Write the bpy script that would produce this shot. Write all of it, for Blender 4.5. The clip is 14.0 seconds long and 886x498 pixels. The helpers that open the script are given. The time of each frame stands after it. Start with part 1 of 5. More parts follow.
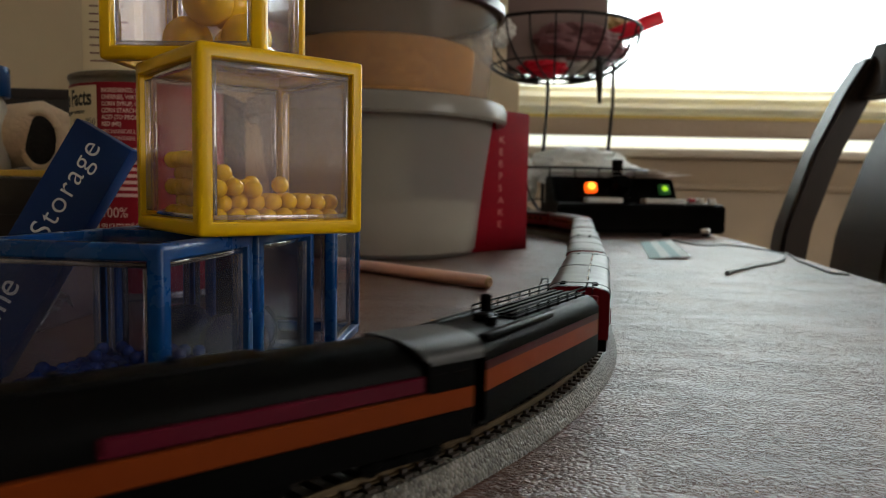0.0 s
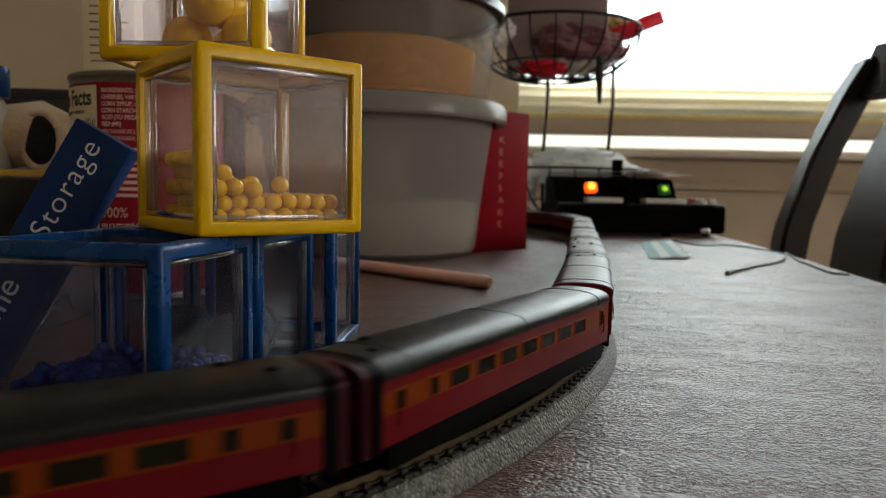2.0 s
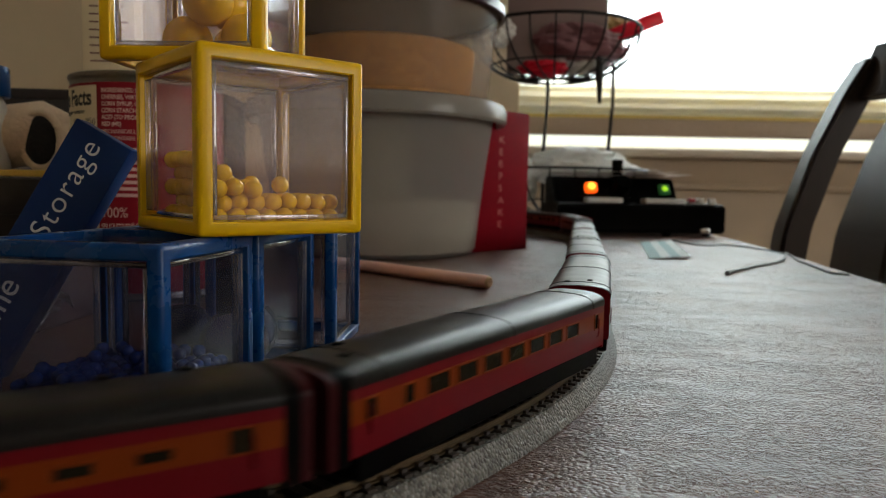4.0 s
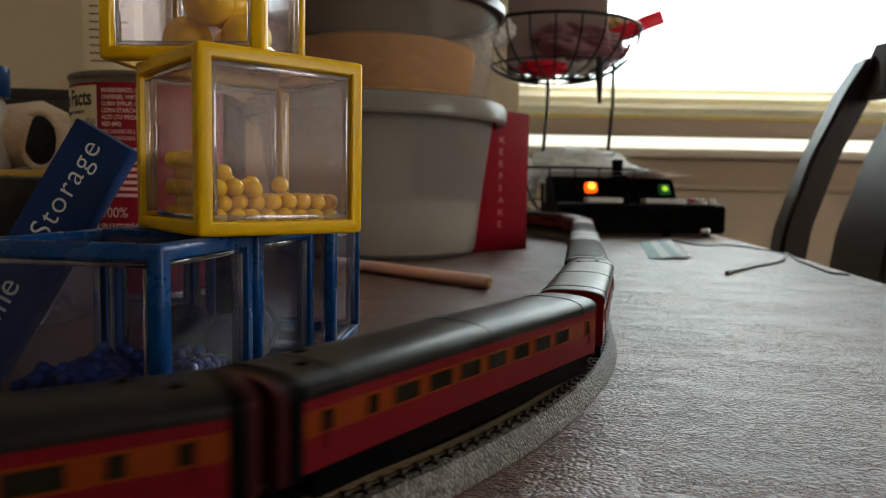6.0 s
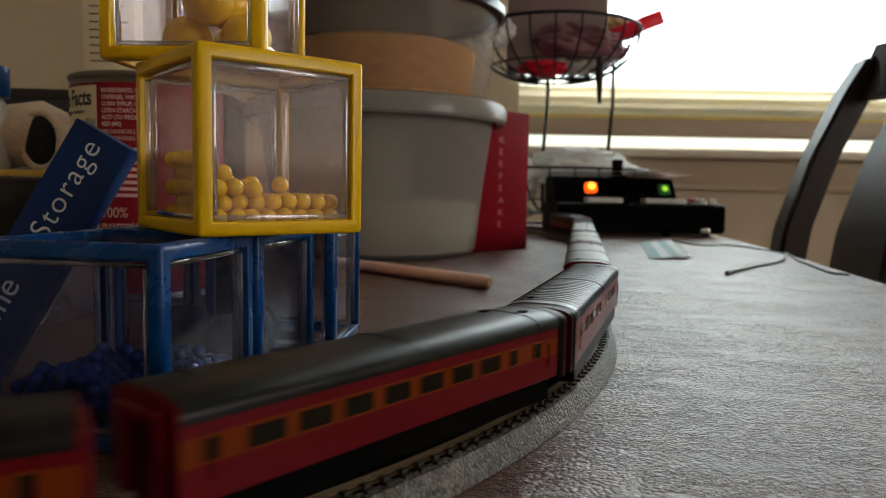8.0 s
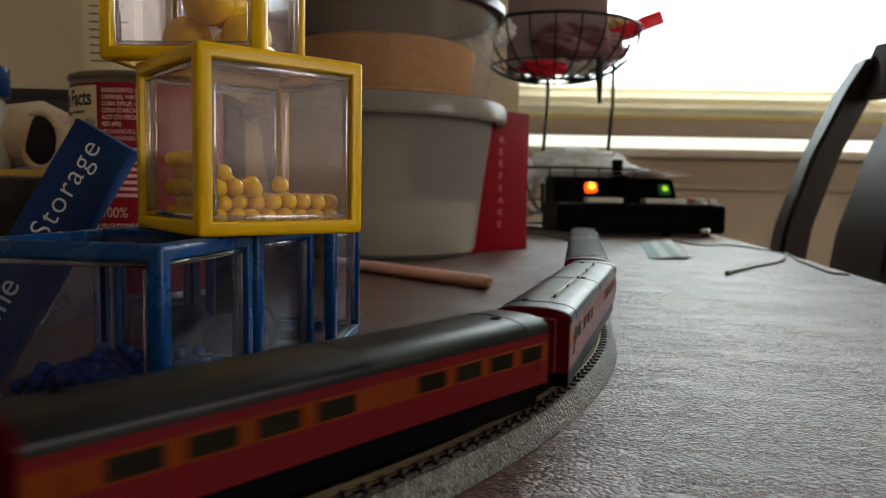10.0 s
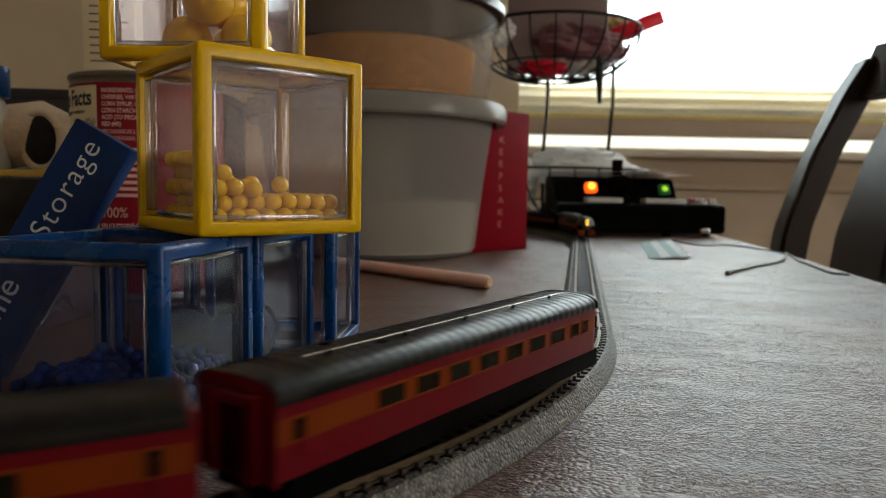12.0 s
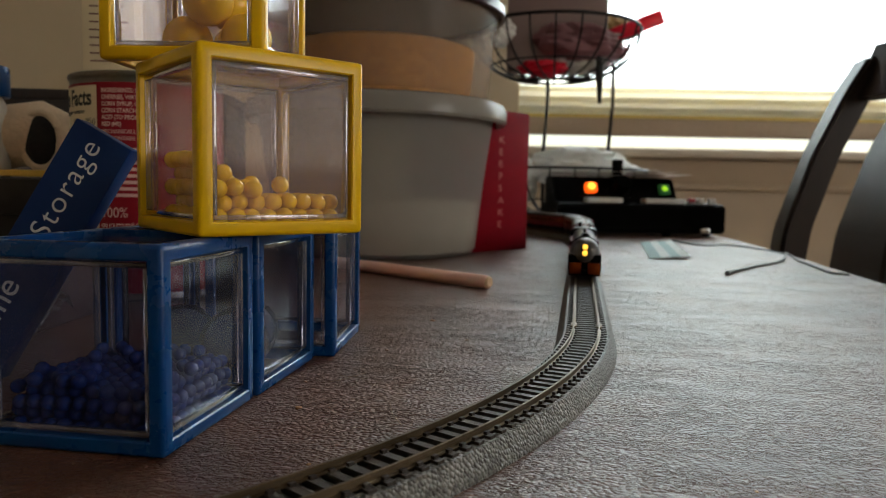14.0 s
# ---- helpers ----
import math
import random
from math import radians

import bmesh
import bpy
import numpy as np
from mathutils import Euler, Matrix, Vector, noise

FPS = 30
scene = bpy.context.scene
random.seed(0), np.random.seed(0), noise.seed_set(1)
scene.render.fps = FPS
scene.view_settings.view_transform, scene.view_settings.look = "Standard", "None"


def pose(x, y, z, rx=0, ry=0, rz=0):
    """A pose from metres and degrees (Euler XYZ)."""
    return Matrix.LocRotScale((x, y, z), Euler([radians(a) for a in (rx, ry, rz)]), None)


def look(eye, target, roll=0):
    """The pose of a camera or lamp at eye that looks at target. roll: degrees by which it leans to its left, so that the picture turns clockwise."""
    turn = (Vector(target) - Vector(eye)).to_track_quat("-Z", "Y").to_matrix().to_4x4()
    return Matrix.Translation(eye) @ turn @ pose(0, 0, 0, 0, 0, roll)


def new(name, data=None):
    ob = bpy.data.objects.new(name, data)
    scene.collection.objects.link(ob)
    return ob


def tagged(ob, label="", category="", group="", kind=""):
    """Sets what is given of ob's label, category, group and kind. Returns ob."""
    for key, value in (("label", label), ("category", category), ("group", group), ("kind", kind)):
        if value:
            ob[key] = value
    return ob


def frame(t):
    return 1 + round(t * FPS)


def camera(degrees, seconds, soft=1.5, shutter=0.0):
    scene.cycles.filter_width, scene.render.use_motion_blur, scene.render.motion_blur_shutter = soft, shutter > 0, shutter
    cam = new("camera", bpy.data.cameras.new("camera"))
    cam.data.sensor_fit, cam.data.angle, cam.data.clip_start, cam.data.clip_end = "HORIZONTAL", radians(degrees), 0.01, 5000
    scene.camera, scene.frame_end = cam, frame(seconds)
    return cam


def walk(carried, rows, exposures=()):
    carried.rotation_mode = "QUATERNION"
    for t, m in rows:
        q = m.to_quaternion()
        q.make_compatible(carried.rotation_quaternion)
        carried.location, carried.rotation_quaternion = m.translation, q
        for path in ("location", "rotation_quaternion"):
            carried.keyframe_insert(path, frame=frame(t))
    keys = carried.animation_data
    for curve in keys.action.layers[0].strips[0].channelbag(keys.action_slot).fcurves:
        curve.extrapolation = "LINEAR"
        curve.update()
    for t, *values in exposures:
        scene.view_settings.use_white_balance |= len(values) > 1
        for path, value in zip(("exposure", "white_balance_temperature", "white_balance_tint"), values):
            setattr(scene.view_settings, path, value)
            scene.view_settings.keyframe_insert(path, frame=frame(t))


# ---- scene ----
cam = camera(63.3, 14.0, soft=0.9, shutter=0.3)
EYE = Vector((0, 0, 0.0599))
PITCH, LEAN = 0.0848, 1.04
STAND = look(EYE, EYE + Vector((0, math.cos(PITCH), -math.sin(PITCH))), LEAN)
cam.data.dof.use_dof = True
cam.data.dof.focus_distance = 0.20
cam.data.dof.aperture_fstop = 25.0
walk(cam, [(0.0, STAND), (14.0, STAND)], [(0.0, 0.0), (14.0, 0.0)])

# ---- light ----
world = bpy.data.worlds.new("world")
scene.world = world
world.use_nodes = True
sky = world.node_tree.nodes.new("ShaderNodeTexSky")
sky.sky_type, sky.sun_disc = "NISHITA", False
sky.sun_elevation, sky.sun_rotation = radians(40), radians(20)
world.node_tree.nodes["Background"].inputs["Strength"].default_value = 0.12
world.node_tree.links.new(sky.outputs[0], world.node_tree.nodes["Background"].inputs["Color"])


def area(name, loc, target, sx, sy, watts, colour=(1, 1, 1)):
    data = bpy.data.lights.new(name, "AREA")
    data.shape, data.size, data.size_y, data.energy, data.color = "RECTANGLE", sx, sy, watts, colour
    ob = new(name, data)
    ob.matrix_world = look(loc, target)
    return ob


sun = new("sun", bpy.data.lights.new("sun", "SUN"))
sun.data.energy, sun.data.angle, sun.data.color = 0.8, radians(15), (1, 0.97, 0.92)
sun.matrix_world = look((0.6, 6, 5), (0.3, 1, 0))
area("window_daylight", (1.3, 2.06, 0.84), (1.3, 0, 0.81), 2.2, 0.96, 84, (0.87, 0.96, 1.0))
# unseen fill lamp, added to brighten the faces turned towards the camera
area("side_fill_light", (2.66, -0.9, 0.65), (0, -0.9, 0.5), 1.3, 1.1, 25, (1.0, 0.94, 0.84))

# ---- materials ----


class Nodes:
    def __init__(self, name):
        self.mat = bpy.data.materials.new(name)
        self.mat.use_nodes = True
        self.tree = self.mat.node_tree
        self.bsdf = self.tree.nodes["Principled BSDF"]
        self.out = self.tree.nodes["Material Output"]

    def add(self, kind, **values):
        node = self.tree.nodes.new(kind)
        for key, value in values.items():
            node.inputs[key.replace("_", " ")].default_value = value
        return node

    def link(self, a, b):
        self.tree.links.new(a, b)

    def coords(self, stretch=(1, 1, 1)):
        tc = self.add("ShaderNodeTexCoord")
        mp = self.add("ShaderNodeMapping", Scale=stretch)
        self.link(tc.outputs["Object"], mp.inputs["Vector"])
        return mp.outputs[0]


def surface(name, colour, rough=0.5, metal=0.0, vary=0.15, size=0.01, bump=0.0, bump_size=0.002, stretch=(1, 1, 1), spec=0.5, depth=0.5):
    """A surface with colour variation at two scales, uneven gloss and fine relief. Sizes in metres."""
    n = Nodes(name)
    v = n.coords(stretch)
    big = n.add("ShaderNodeTexNoise", Scale=1 / size, Detail=5, Roughness=0.6)
    fine = n.add("ShaderNodeTexNoise", Scale=1 / bump_size, Detail=4, Roughness=0.6)
    n.link(v, big.inputs["Vector"])
    n.link(v, fine.inputs["Vector"])
    mixf = n.add("ShaderNodeMath")
    mixf.operation = "MULTIPLY_ADD"
    n.link(fine.outputs[0], mixf.inputs[0])
    mixf.inputs[1].default_value = 0.4
    n.link(big.outputs[0], mixf.inputs[2])
    ramp = n.add("ShaderNodeValToRGB")
    ramp.color_ramp.elements[0].position, ramp.color_ramp.elements[1].position = 0.35, 1.05
    lo = [c * (1 - vary) for c in colour]
    hi = [min(1, c * (1 + vary)) for c in colour]
    ramp.color_ramp.elements[0].color, ramp.color_ramp.elements[1].color = (*lo, 1), (*hi, 1)
    n.link(mixf.outputs[0], ramp.inputs[0])
    n.link(ramp.outputs[0], n.bsdf.inputs["Base Color"])
    rg = n.add("ShaderNodeMapRange", To_Min=max(0.02, rough - 0.08), To_Max=min(1, rough + 0.08))
    n.link(big.outputs[0], rg.inputs["Value"])
    n.link(rg.outputs[0], n.bsdf.inputs["Roughness"])
    n.bsdf.inputs["Metallic"].default_value = metal
    n.bsdf.inputs["Specular IOR Level"].default_value = spec
    if bump:
        b = n.add("ShaderNodeBump", Strength=bump, Distance=bump_size * depth)
        n.link(fine.outputs[0], b.inputs["Height"])
        n.link(b.outputs[0], n.bsdf.inputs["Normal"])
    return n.mat


def leatherette():
    """Dark brown vinyl cloth with a crinkled grain, small scuffs and dust."""
    n = Nodes("leatherette")
    v = n.coords((1, 1.25, 1))
    grain = n.add("ShaderNodeTexVoronoi", Scale=820)
    warp = n.add("ShaderNodeTexNoise", Scale=150, Detail=4)
    n.link(v, warp.inputs["Vector"])
    add = n.add("ShaderNodeVectorMath")
    add.operation = "MULTIPLY_ADD"
    n.link(warp.outputs["Color"], add.inputs[0])
    add.inputs[1].default_value = (0.0022, 0.0022, 0.0022)
    n.link(v, add.inputs[2])
    n.link(add.outputs[0], grain.inputs["Vector"])
    crease = n.add("ShaderNodeTexNoise", Scale=300, Detail=4, Roughness=0.55, Distortion=0.6)
    long = n.add("ShaderNodeMapping", Scale=(0.75, 1.1, 1))
    n.link(add.outputs[0], long.inputs["Vector"])
    n.link(long.outputs[0], crease.inputs["Vector"])
    off = n.add("ShaderNodeMath")
    off.operation = "SUBTRACT"
    off.inputs[1].default_value = 0.5
    n.link(crease.outputs[0], off.inputs[0])
    fold = n.add("ShaderNodeMath")
    fold.operation = "ABSOLUTE"
    n.link(off.outputs[0], fold.inputs[0])
    sharp = n.add("ShaderNodeMapRange", From_Min=0.0, From_Max=0.05)
    sharp.interpolation_type = "SMOOTHSTEP"
    n.link(fold.outputs[0], sharp.inputs["Value"])
    # creases gather in patches
    patch = n.add("ShaderNodeTexNoise", Scale=38, Detail=3, Roughness=0.6)
    n.link(n.coords((0.5, 1.3, 1)), patch.inputs["Vector"])
    pr = n.add("ShaderNodeMapRange", From_Min=0.38, From_Max=0.64, To_Min=0.1, To_Max=1.5)
    n.link(patch.outputs[0], pr.inputs["Value"])
    deep = n.add("ShaderNodeMath")
    deep.operation = "MULTIPLY"
    n.link(sharp.outputs[0], deep.inputs[0])
    n.link(pr.outputs[0], deep.inputs[1])
    h = n.add("ShaderNodeMath")
    h.operation = "MULTIPLY_ADD"
    n.link(grain.outputs["Distance"], h.inputs[0])
    h.inputs[1].default_value = -1.1
    n.link(deep.outputs[0], h.inputs[2])
    wave = n.add("ShaderNodeTexNoise", Scale=75, Detail=3, Roughness=0.6)
    n.link(n.coords((0.55, 1.6, 1)), wave.inputs["Vector"])
    swell = n.add("ShaderNodeMath")
    swell.operation = "MULTIPLY_ADD"
    n.link(wave.outputs[0], swell.inputs[0])
    swell.inputs[1].default_value = 1.2
    n.link(h.outputs[0], swell.inputs[2])
    b = n.add("ShaderNodeBump", Strength=1.0, Distance=0.00036)
    n.link(swell.outputs[0], b.inputs["Height"])
    n.link(b.outputs[0], n.bsdf.inputs["Normal"])
    blot = n.add("ShaderNodeTexNoise", Scale=14, Detail=6, Roughness=0.65)
    n.link(v, blot.inputs["Vector"])
    ramp = n.add("ShaderNodeValToRGB")
    ramp.color_ramp.elements[0].position, ramp.color_ramp.elements[1].position = 0.3, 0.75
    ramp.color_ramp.elements[0].color, ramp.color_ramp.elements[1].color = (0.062, 0.025, 0.014, 1), (0.160, 0.064, 0.036, 1)
    n.link(blot.outputs[0], ramp.inputs[0])
    dust = n.add("ShaderNodeTexNoise", Scale=230, Detail=2)
    n.link(v, dust.inputs["Vector"])
    dr = n.add("ShaderNodeMapRange", From_Min=0.72, From_Max=0.78)
    n.link(dust.outputs[0], dr.inputs["Value"])
    mix = n.add("ShaderNodeMix")
    mix.data_type = "RGBA"
    n.link(dr.outputs[0], mix.inputs[0])
    n.link(ramp.outputs[0], mix.inputs[6])
    mix.inputs[7].default_value = (0.25, 0.2, 0.16, 1)
    # worn pale scuffs
    scuff = n.add("ShaderNodeTexNoise", Scale=42, Detail=7, Roughness=0.7)
    n.link(n.coords((0.8, 1.1, 1)), scuff.inputs["Vector"])
    sr = n.add("ShaderNodeMapRange", From_Min=0.67, From_Max=0.74, To_Max=0.8)
    n.link(scuff.outputs[0], sr.inputs["Value"])
    pale = n.add("ShaderNodeMix")
    pale.data_type = "RGBA"
    n.link(sr.outputs[0], pale.inputs[0])
    n.link(mix.outputs[2], pale.inputs[6])
    pale.inputs[7].default_value = (0.46, 0.44, 0.41, 1)
    n.link(pale.outputs[2], n.bsdf.inputs["Base Color"])
    rr = n.add("ShaderNodeMapRange", To_Min=0.27, To_Max=0.37)
    n.link(blot.outputs[0], rr.inputs["Value"])
    n.link(rr.outputs[0], n.bsdf.inputs["Roughness"])
    n.bsdf.inputs["Specular IOR Level"].default_value = 0.41
    return n.mat


def clear(name, tint=(0.93, 0.93, 0.95), haze=0.012, gloss=0.13, cloud=(0.75, 0.72, 0.75)):
    """Thin clear plastic: see-through, with a reflecting skin and a patchy milky haze of the colour cloud."""
    n = Nodes(name)
    n.tree.nodes.remove(n.bsdf)
    t = n.add("ShaderNodeBsdfTransparent", Color=(*tint, 1))
    g = n.add("ShaderNodeBsdfGlossy", Roughness=0.06)
    d = n.add("ShaderNodeBsdfDiffuse", Color=(*cloud, 1))
    fres = n.add("ShaderNodeFresnel", IOR=1.45)
    half = n.add("ShaderNodeMath")
    half.operation = "MULTIPLY"
    half.inputs[1].default_value = gloss
    n.link(fres.outputs[0], half.inputs[0])
    patchy = n.add("ShaderNodeTexNoise", Scale=90, Detail=6, Roughness=0.7)
    n.link(n.coords((1, 1, 0.4)), patchy.inputs["Vector"])
    mr = n.add("ShaderNodeMapRange", From_Min=0.4, From_Max=0.8, To_Min=haze * 0.5, To_Max=haze * 2.2)
    n.link(patchy.outputs[0], mr.inputs["Value"])
    m1, m2 = n.add("ShaderNodeMixShader"), n.add("ShaderNodeMixShader")
    n.link(mr.outputs[0], m1.inputs[0])
    n.link(t.outputs[0], m1.inputs[1])
    n.link(d.outputs[0], m1.inputs[2])
    n.link(half.outputs[0], m2.inputs[0])
    n.link(m1.outputs[0], m2.inputs[1])
    n.link(g.outputs[0], m2.inputs[2])
    n.link(m2.outputs[0], n.out.inputs[0])
    return n.mat


def milky(name, colour, through_amount, rough=0.35, see=0.0):
    """Translucent plastic or cloth that lets light pass; see: the share that is plainly see-through."""
    n = Nodes(name)
    n.bsdf.inputs["Base Color"].default_value = (*colour, 1)
    n.bsdf.inputs["Roughness"].default_value = rough
    tr = n.add("ShaderNodeBsdfTranslucent", Color=(*colour, 1))
    m = n.add("ShaderNodeMixShader", Fac=through_amount)
    n.link(n.bsdf.outputs[0], m.inputs[1])
    n.link(tr.outputs[0], m.inputs[2])
    last = m
    if see:
        t = n.add("ShaderNodeBsdfTransparent", Color=(*colour, 1))
        last = n.add("ShaderNodeMixShader", Fac=see)
        n.link(m.outputs[0], last.inputs[1])
        n.link(t.outputs[0], last.inputs[2])
    n.link(last.outputs[0], n.out.inputs[0])
    return n.mat


def glow(name, colour, strength):
    n = Nodes(name)
    n.bsdf.inputs["Base Color"].default_value = (*colour, 1)
    n.bsdf.inputs["Emission Color"].default_value = (*colour, 1)
    n.bsdf.inputs["Emission Strength"].default_value = strength
    return n.mat


def plastic(name, colour, rough=0.3, bump=0.05):
    return surface(name, colour, rough, vary=0.06, size=0.02, bump=bump, bump_size=0.0012, spec=0.28)


def gravel():
    """Moulded grains of ballast, each with its own shade."""
    n = Nodes("ballast_plastic")
    v = n.coords()
    cells = n.add("ShaderNodeTexVoronoi", Scale=1050)
    n.link(v, cells.inputs["Vector"])
    grey = n.add("ShaderNodeRGBToBW")
    n.link(cells.outputs["Color"], grey.inputs[0])
    dirt = n.add("ShaderNodeTexNoise", Scale=60, Detail=5)
    n.link(v, dirt.inputs["Vector"])
    mul = n.add("ShaderNodeMath")
    mul.operation = "MULTIPLY"
    n.link(grey.outputs[0], mul.inputs[0])
    n.link(dirt.outputs[0], mul.inputs[1])
    ramp = n.add("ShaderNodeValToRGB")
    ramp.color_ramp.elements[0].position, ramp.color_ramp.elements[1].position = 0.05, 0.5
    ramp.color_ramp.elements[0].color, ramp.color_ramp.elements[1].color = (0.055, 0.050, 0.043, 1), (0.20, 0.187, 0.165, 1)
    n.link(mul.outputs[0], ramp.inputs[0])
    n.link(ramp.outputs[0], n.bsdf.inputs["Base Color"])
    n.bsdf.inputs["Roughness"].default_value = 0.5
    b = n.add("ShaderNodeBump", Strength=1.0, Distance=0.0006)
    b.invert = True
    n.link(cells.outputs["Distance"], b.inputs["Height"])
    n.link(b.outputs[0], n.bsdf.inputs["Normal"])
    return n.mat


TABLE = leatherette()
YELLOW = plastic("yellow_plastic", (0.75, 0.45, 0.001), 0.3)
BLUE = plastic("blue_plastic", (0.002, 0.044, 0.17), 0.28)
# the blue cubes' bluish reflection is put into this cloud colour
PANE = clear("clear_acrylic", (0.90, 0.91, 0.96), 0.015, 0.13, (0.52, 0.54, 0.74))
PANE_WARM = clear("hazy_acrylic", (0.95, 0.92, 0.91), 0.070, 0.13, (0.80, 0.62, 0.62))
BEAD_Y = milky("yellow_bead", (1.0, 0.65, 0.002), 0.12, 0.2)
BEAD_B = plastic("blue_bead", (0.003, 0.018, 0.12), 0.14)
BALL_B = surface("dark_blue_ball", (0.003, 0.006, 0.028), 0.14, vary=0.1, size=0.02, spec=0.12)
BALLAST = gravel()
SLEEPER = surface("sleeper_plastic", (0.036, 0.026, 0.020), 0.6, vary=0.3, size=0.004, bump=0.4, bump_size=0.0006)
RAIL = surface("rail_metal", (0.13, 0.095, 0.058), 0.52, metal=1.0, vary=0.25, size=0.01, bump=0.1, bump_size=0.0008)
CAR_RED = surface("car_red", (0.115, 0.003, 0.007), 0.34, vary=0.08, size=0.02, bump=0.05, bump_size=0.0012, spec=0.12)
CAR_ORANGE = surface("car_orange", (0.155, 0.026, 0.002), 0.4, vary=0.08, size=0.02, bump=0.05, bump_size=0.0012, spec=0.10)
SKIRT_RED = surface("wine_red_paint", (0.075, 0.003, 0.013), 0.4, vary=0.12, size=0.02, spec=0.10)
MAROON = surface("dark_maroon_paint", (0.035, 0.004, 0.006), 0.4, vary=0.15, size=0.02, spec=0.10)
# patchy dark grey, lighter than the boiler's black
CAB_GREY = surface("dark_grey_cab_roof", (0.030, 0.031, 0.033), 0.42, vary=0.35, size=0.006, bump=0.08, bump_size=0.001, spec=0.35)
ROOF = surface("roof_black", (0.007, 0.006, 0.006), 0.33, vary=0.25, size=0.012, bump=0.06, bump_size=0.001, spec=0.16)
BLACK = surface("black_plastic", (0.0025, 0.0025, 0.0025), 0.34, vary=0.25, size=0.02, bump=0.1, bump_size=0.001, spec=0.02)
GLASS_DARK = surface("car_window", (0.011, 0.009, 0.005), 0.25, vary=0.4, size=0.006, spec=0.05)
SILVER = surface("silver_paint", (0.55, 0.53, 0.5), 0.35, metal=0.6, vary=0.1)
CHROME = surface("steel", (0.6, 0.6, 0.6), 0.25, metal=1.0, vary=0.1)
LAMP_Y = glow("headlight_glow", (1.0, 0.55, 0.06), 1.7)
LAMP_O = glow("orange_lamp", (1.0, 0.10, 0.004), 1.5)
CORE_O = glow("orange_lamp_core", (1.0, 0.45, 0.04), 2.6)
CORE_G = glow("green_lamp_core", (0.42, 0.85, 0.02), 0.8)
LAMP_G = glow("green_lamp", (0.02, 0.16, 0.03), 0.14)
WALL = surface("wall_paint", (0.56, 0.46, 0.33), 0.8, vary=0.05, size=0.3, bump=0.2, bump_size=0.004)
# wall colour under the window, browned and darkened for its dim backlight
WALL_LOW = surface("backlit_panel_paint", (0.42, 0.32, 0.23), 0.6, vary=0.08, size=0.2, bump=0.1, bump_size=0.004)
CEIL = surface("ceiling_paint", (0.50, 0.48, 0.45), 0.9, vary=0.04, size=0.3, bump=0.2, bump_size=0.006)
FLOORM = surface("floor_boards", (0.20, 0.13, 0.08), 0.45, vary=0.3, size=0.15, stretch=(1, 6, 1), bump=0.1, bump_size=0.01)
SHADE = milky("shade_cloth", (0.90, 0.93, 0.91), 0.75, 0.8, see=0.06)
SHADE_DIMMER = milky("dimming_shade_cloth", (0.94, 0.89, 0.76), 0.76, 0.8)
SHADE_RAIL = surface("shade_rail", (0.40, 0.30, 0.22), 0.5, vary=0.1)
TRIM = surface("sill_paint", (0.60, 0.52, 0.44), 0.5, vary=0.08, size=0.1)
WINDOW_GLASS = clear("window_glass", (0.97, 0.98, 0.98), 0.01, 0.6)
WOOD_DARK = surface("dark_stained_wood", (0.016, 0.008, 0.006), 0.40, vary=0.35, size=0.03, stretch=(1, 1, 0.2), bump=0.1, bump_size=0.003, spec=0.28)
WOOD_PINK = surface("pink_painted_wood", (0.90, 0.57, 0.49), 0.55, vary=0.12, size=0.02, stretch=(1, 1, 1), bump=0.25, bump_size=0.0015)
WOOD_END = surface("raw_wood_end", (0.66, 0.46, 0.30), 0.8, vary=0.15, size=0.004, bump=0.3, bump_size=0.0006)
TUB = milky("milky_tub_plastic", (0.75, 0.73, 0.70), 0.36, 0.36, see=0.74)
TUB_CLEAR = milky("cloudy_tub_plastic", (0.84, 0.80, 0.76), 0.45, 0.25, see=0.86)
LID = milky("tub_lid_plastic", (0.56, 0.53, 0.50), 0.35, 0.15, see=0.5)
FOOD = surface("tan_crumbs", (0.74, 0.37, 0.09), 0.9, vary=0.35, size=0.008, bump=0.8, bump_size=0.003)
LID_DARK = plastic("plum_lid", (0.06, 0.02, 0.03), 0.3)
BOX_RED = surface("red_card", (0.20, 0.003, 0.010), 0.6, vary=0.12, size=0.03, bump=0.08, bump_size=0.002, spec=0.05)
INK_PINK = surface("faded_gold_ink", (0.40, 0.09, 0.08), 0.5, vary=0.1)
CAN_RED = surface("can_label_red", (0.23, 0.006, 0.016), 0.42, vary=0.1, size=0.02, spec=0.2)
TIN = surface("tin", (0.20, 0.18, 0.16), 0.4, metal=1.0, vary=0.15, size=0.01)
CREAM = surface("cream_label", (0.70, 0.59, 0.40), 0.5, vary=0.08, size=0.02)
INK_DARK = surface("black_ink", (0.02, 0.018, 0.018), 0.6, vary=0.1)
INK_LIGHT = surface("pale_ink", (0.62, 0.40, 0.36), 0.6, vary=0.1)
BOX_BLUE = surface("blue_card", (0.004, 0.026, 0.125), 0.45, vary=0.1, size=0.02, bump=0.06, bump_size=0.002, spec=0.2)
INK_WHITE = surface("white_ink", (0.72, 0.74, 0.78), 0.6, vary=0.05)
PLUSH = surface("cream_plush", (0.72, 0.55, 0.40), 0.95, vary=0.15, size=0.01, bump=1.0, bump_size=0.002)
PLUSH_BLACK = surface("black_plush", (0.016, 0.015, 0.016), 0.95, vary=0.3, size=0.01, bump=1.0, bump_size=0.002)
PLUSH_PINK = surface("pink_felt", (0.62, 0.26, 0.22), 0.9, vary=0.12, size=0.01, bump=0.5, bump_size=0.002)
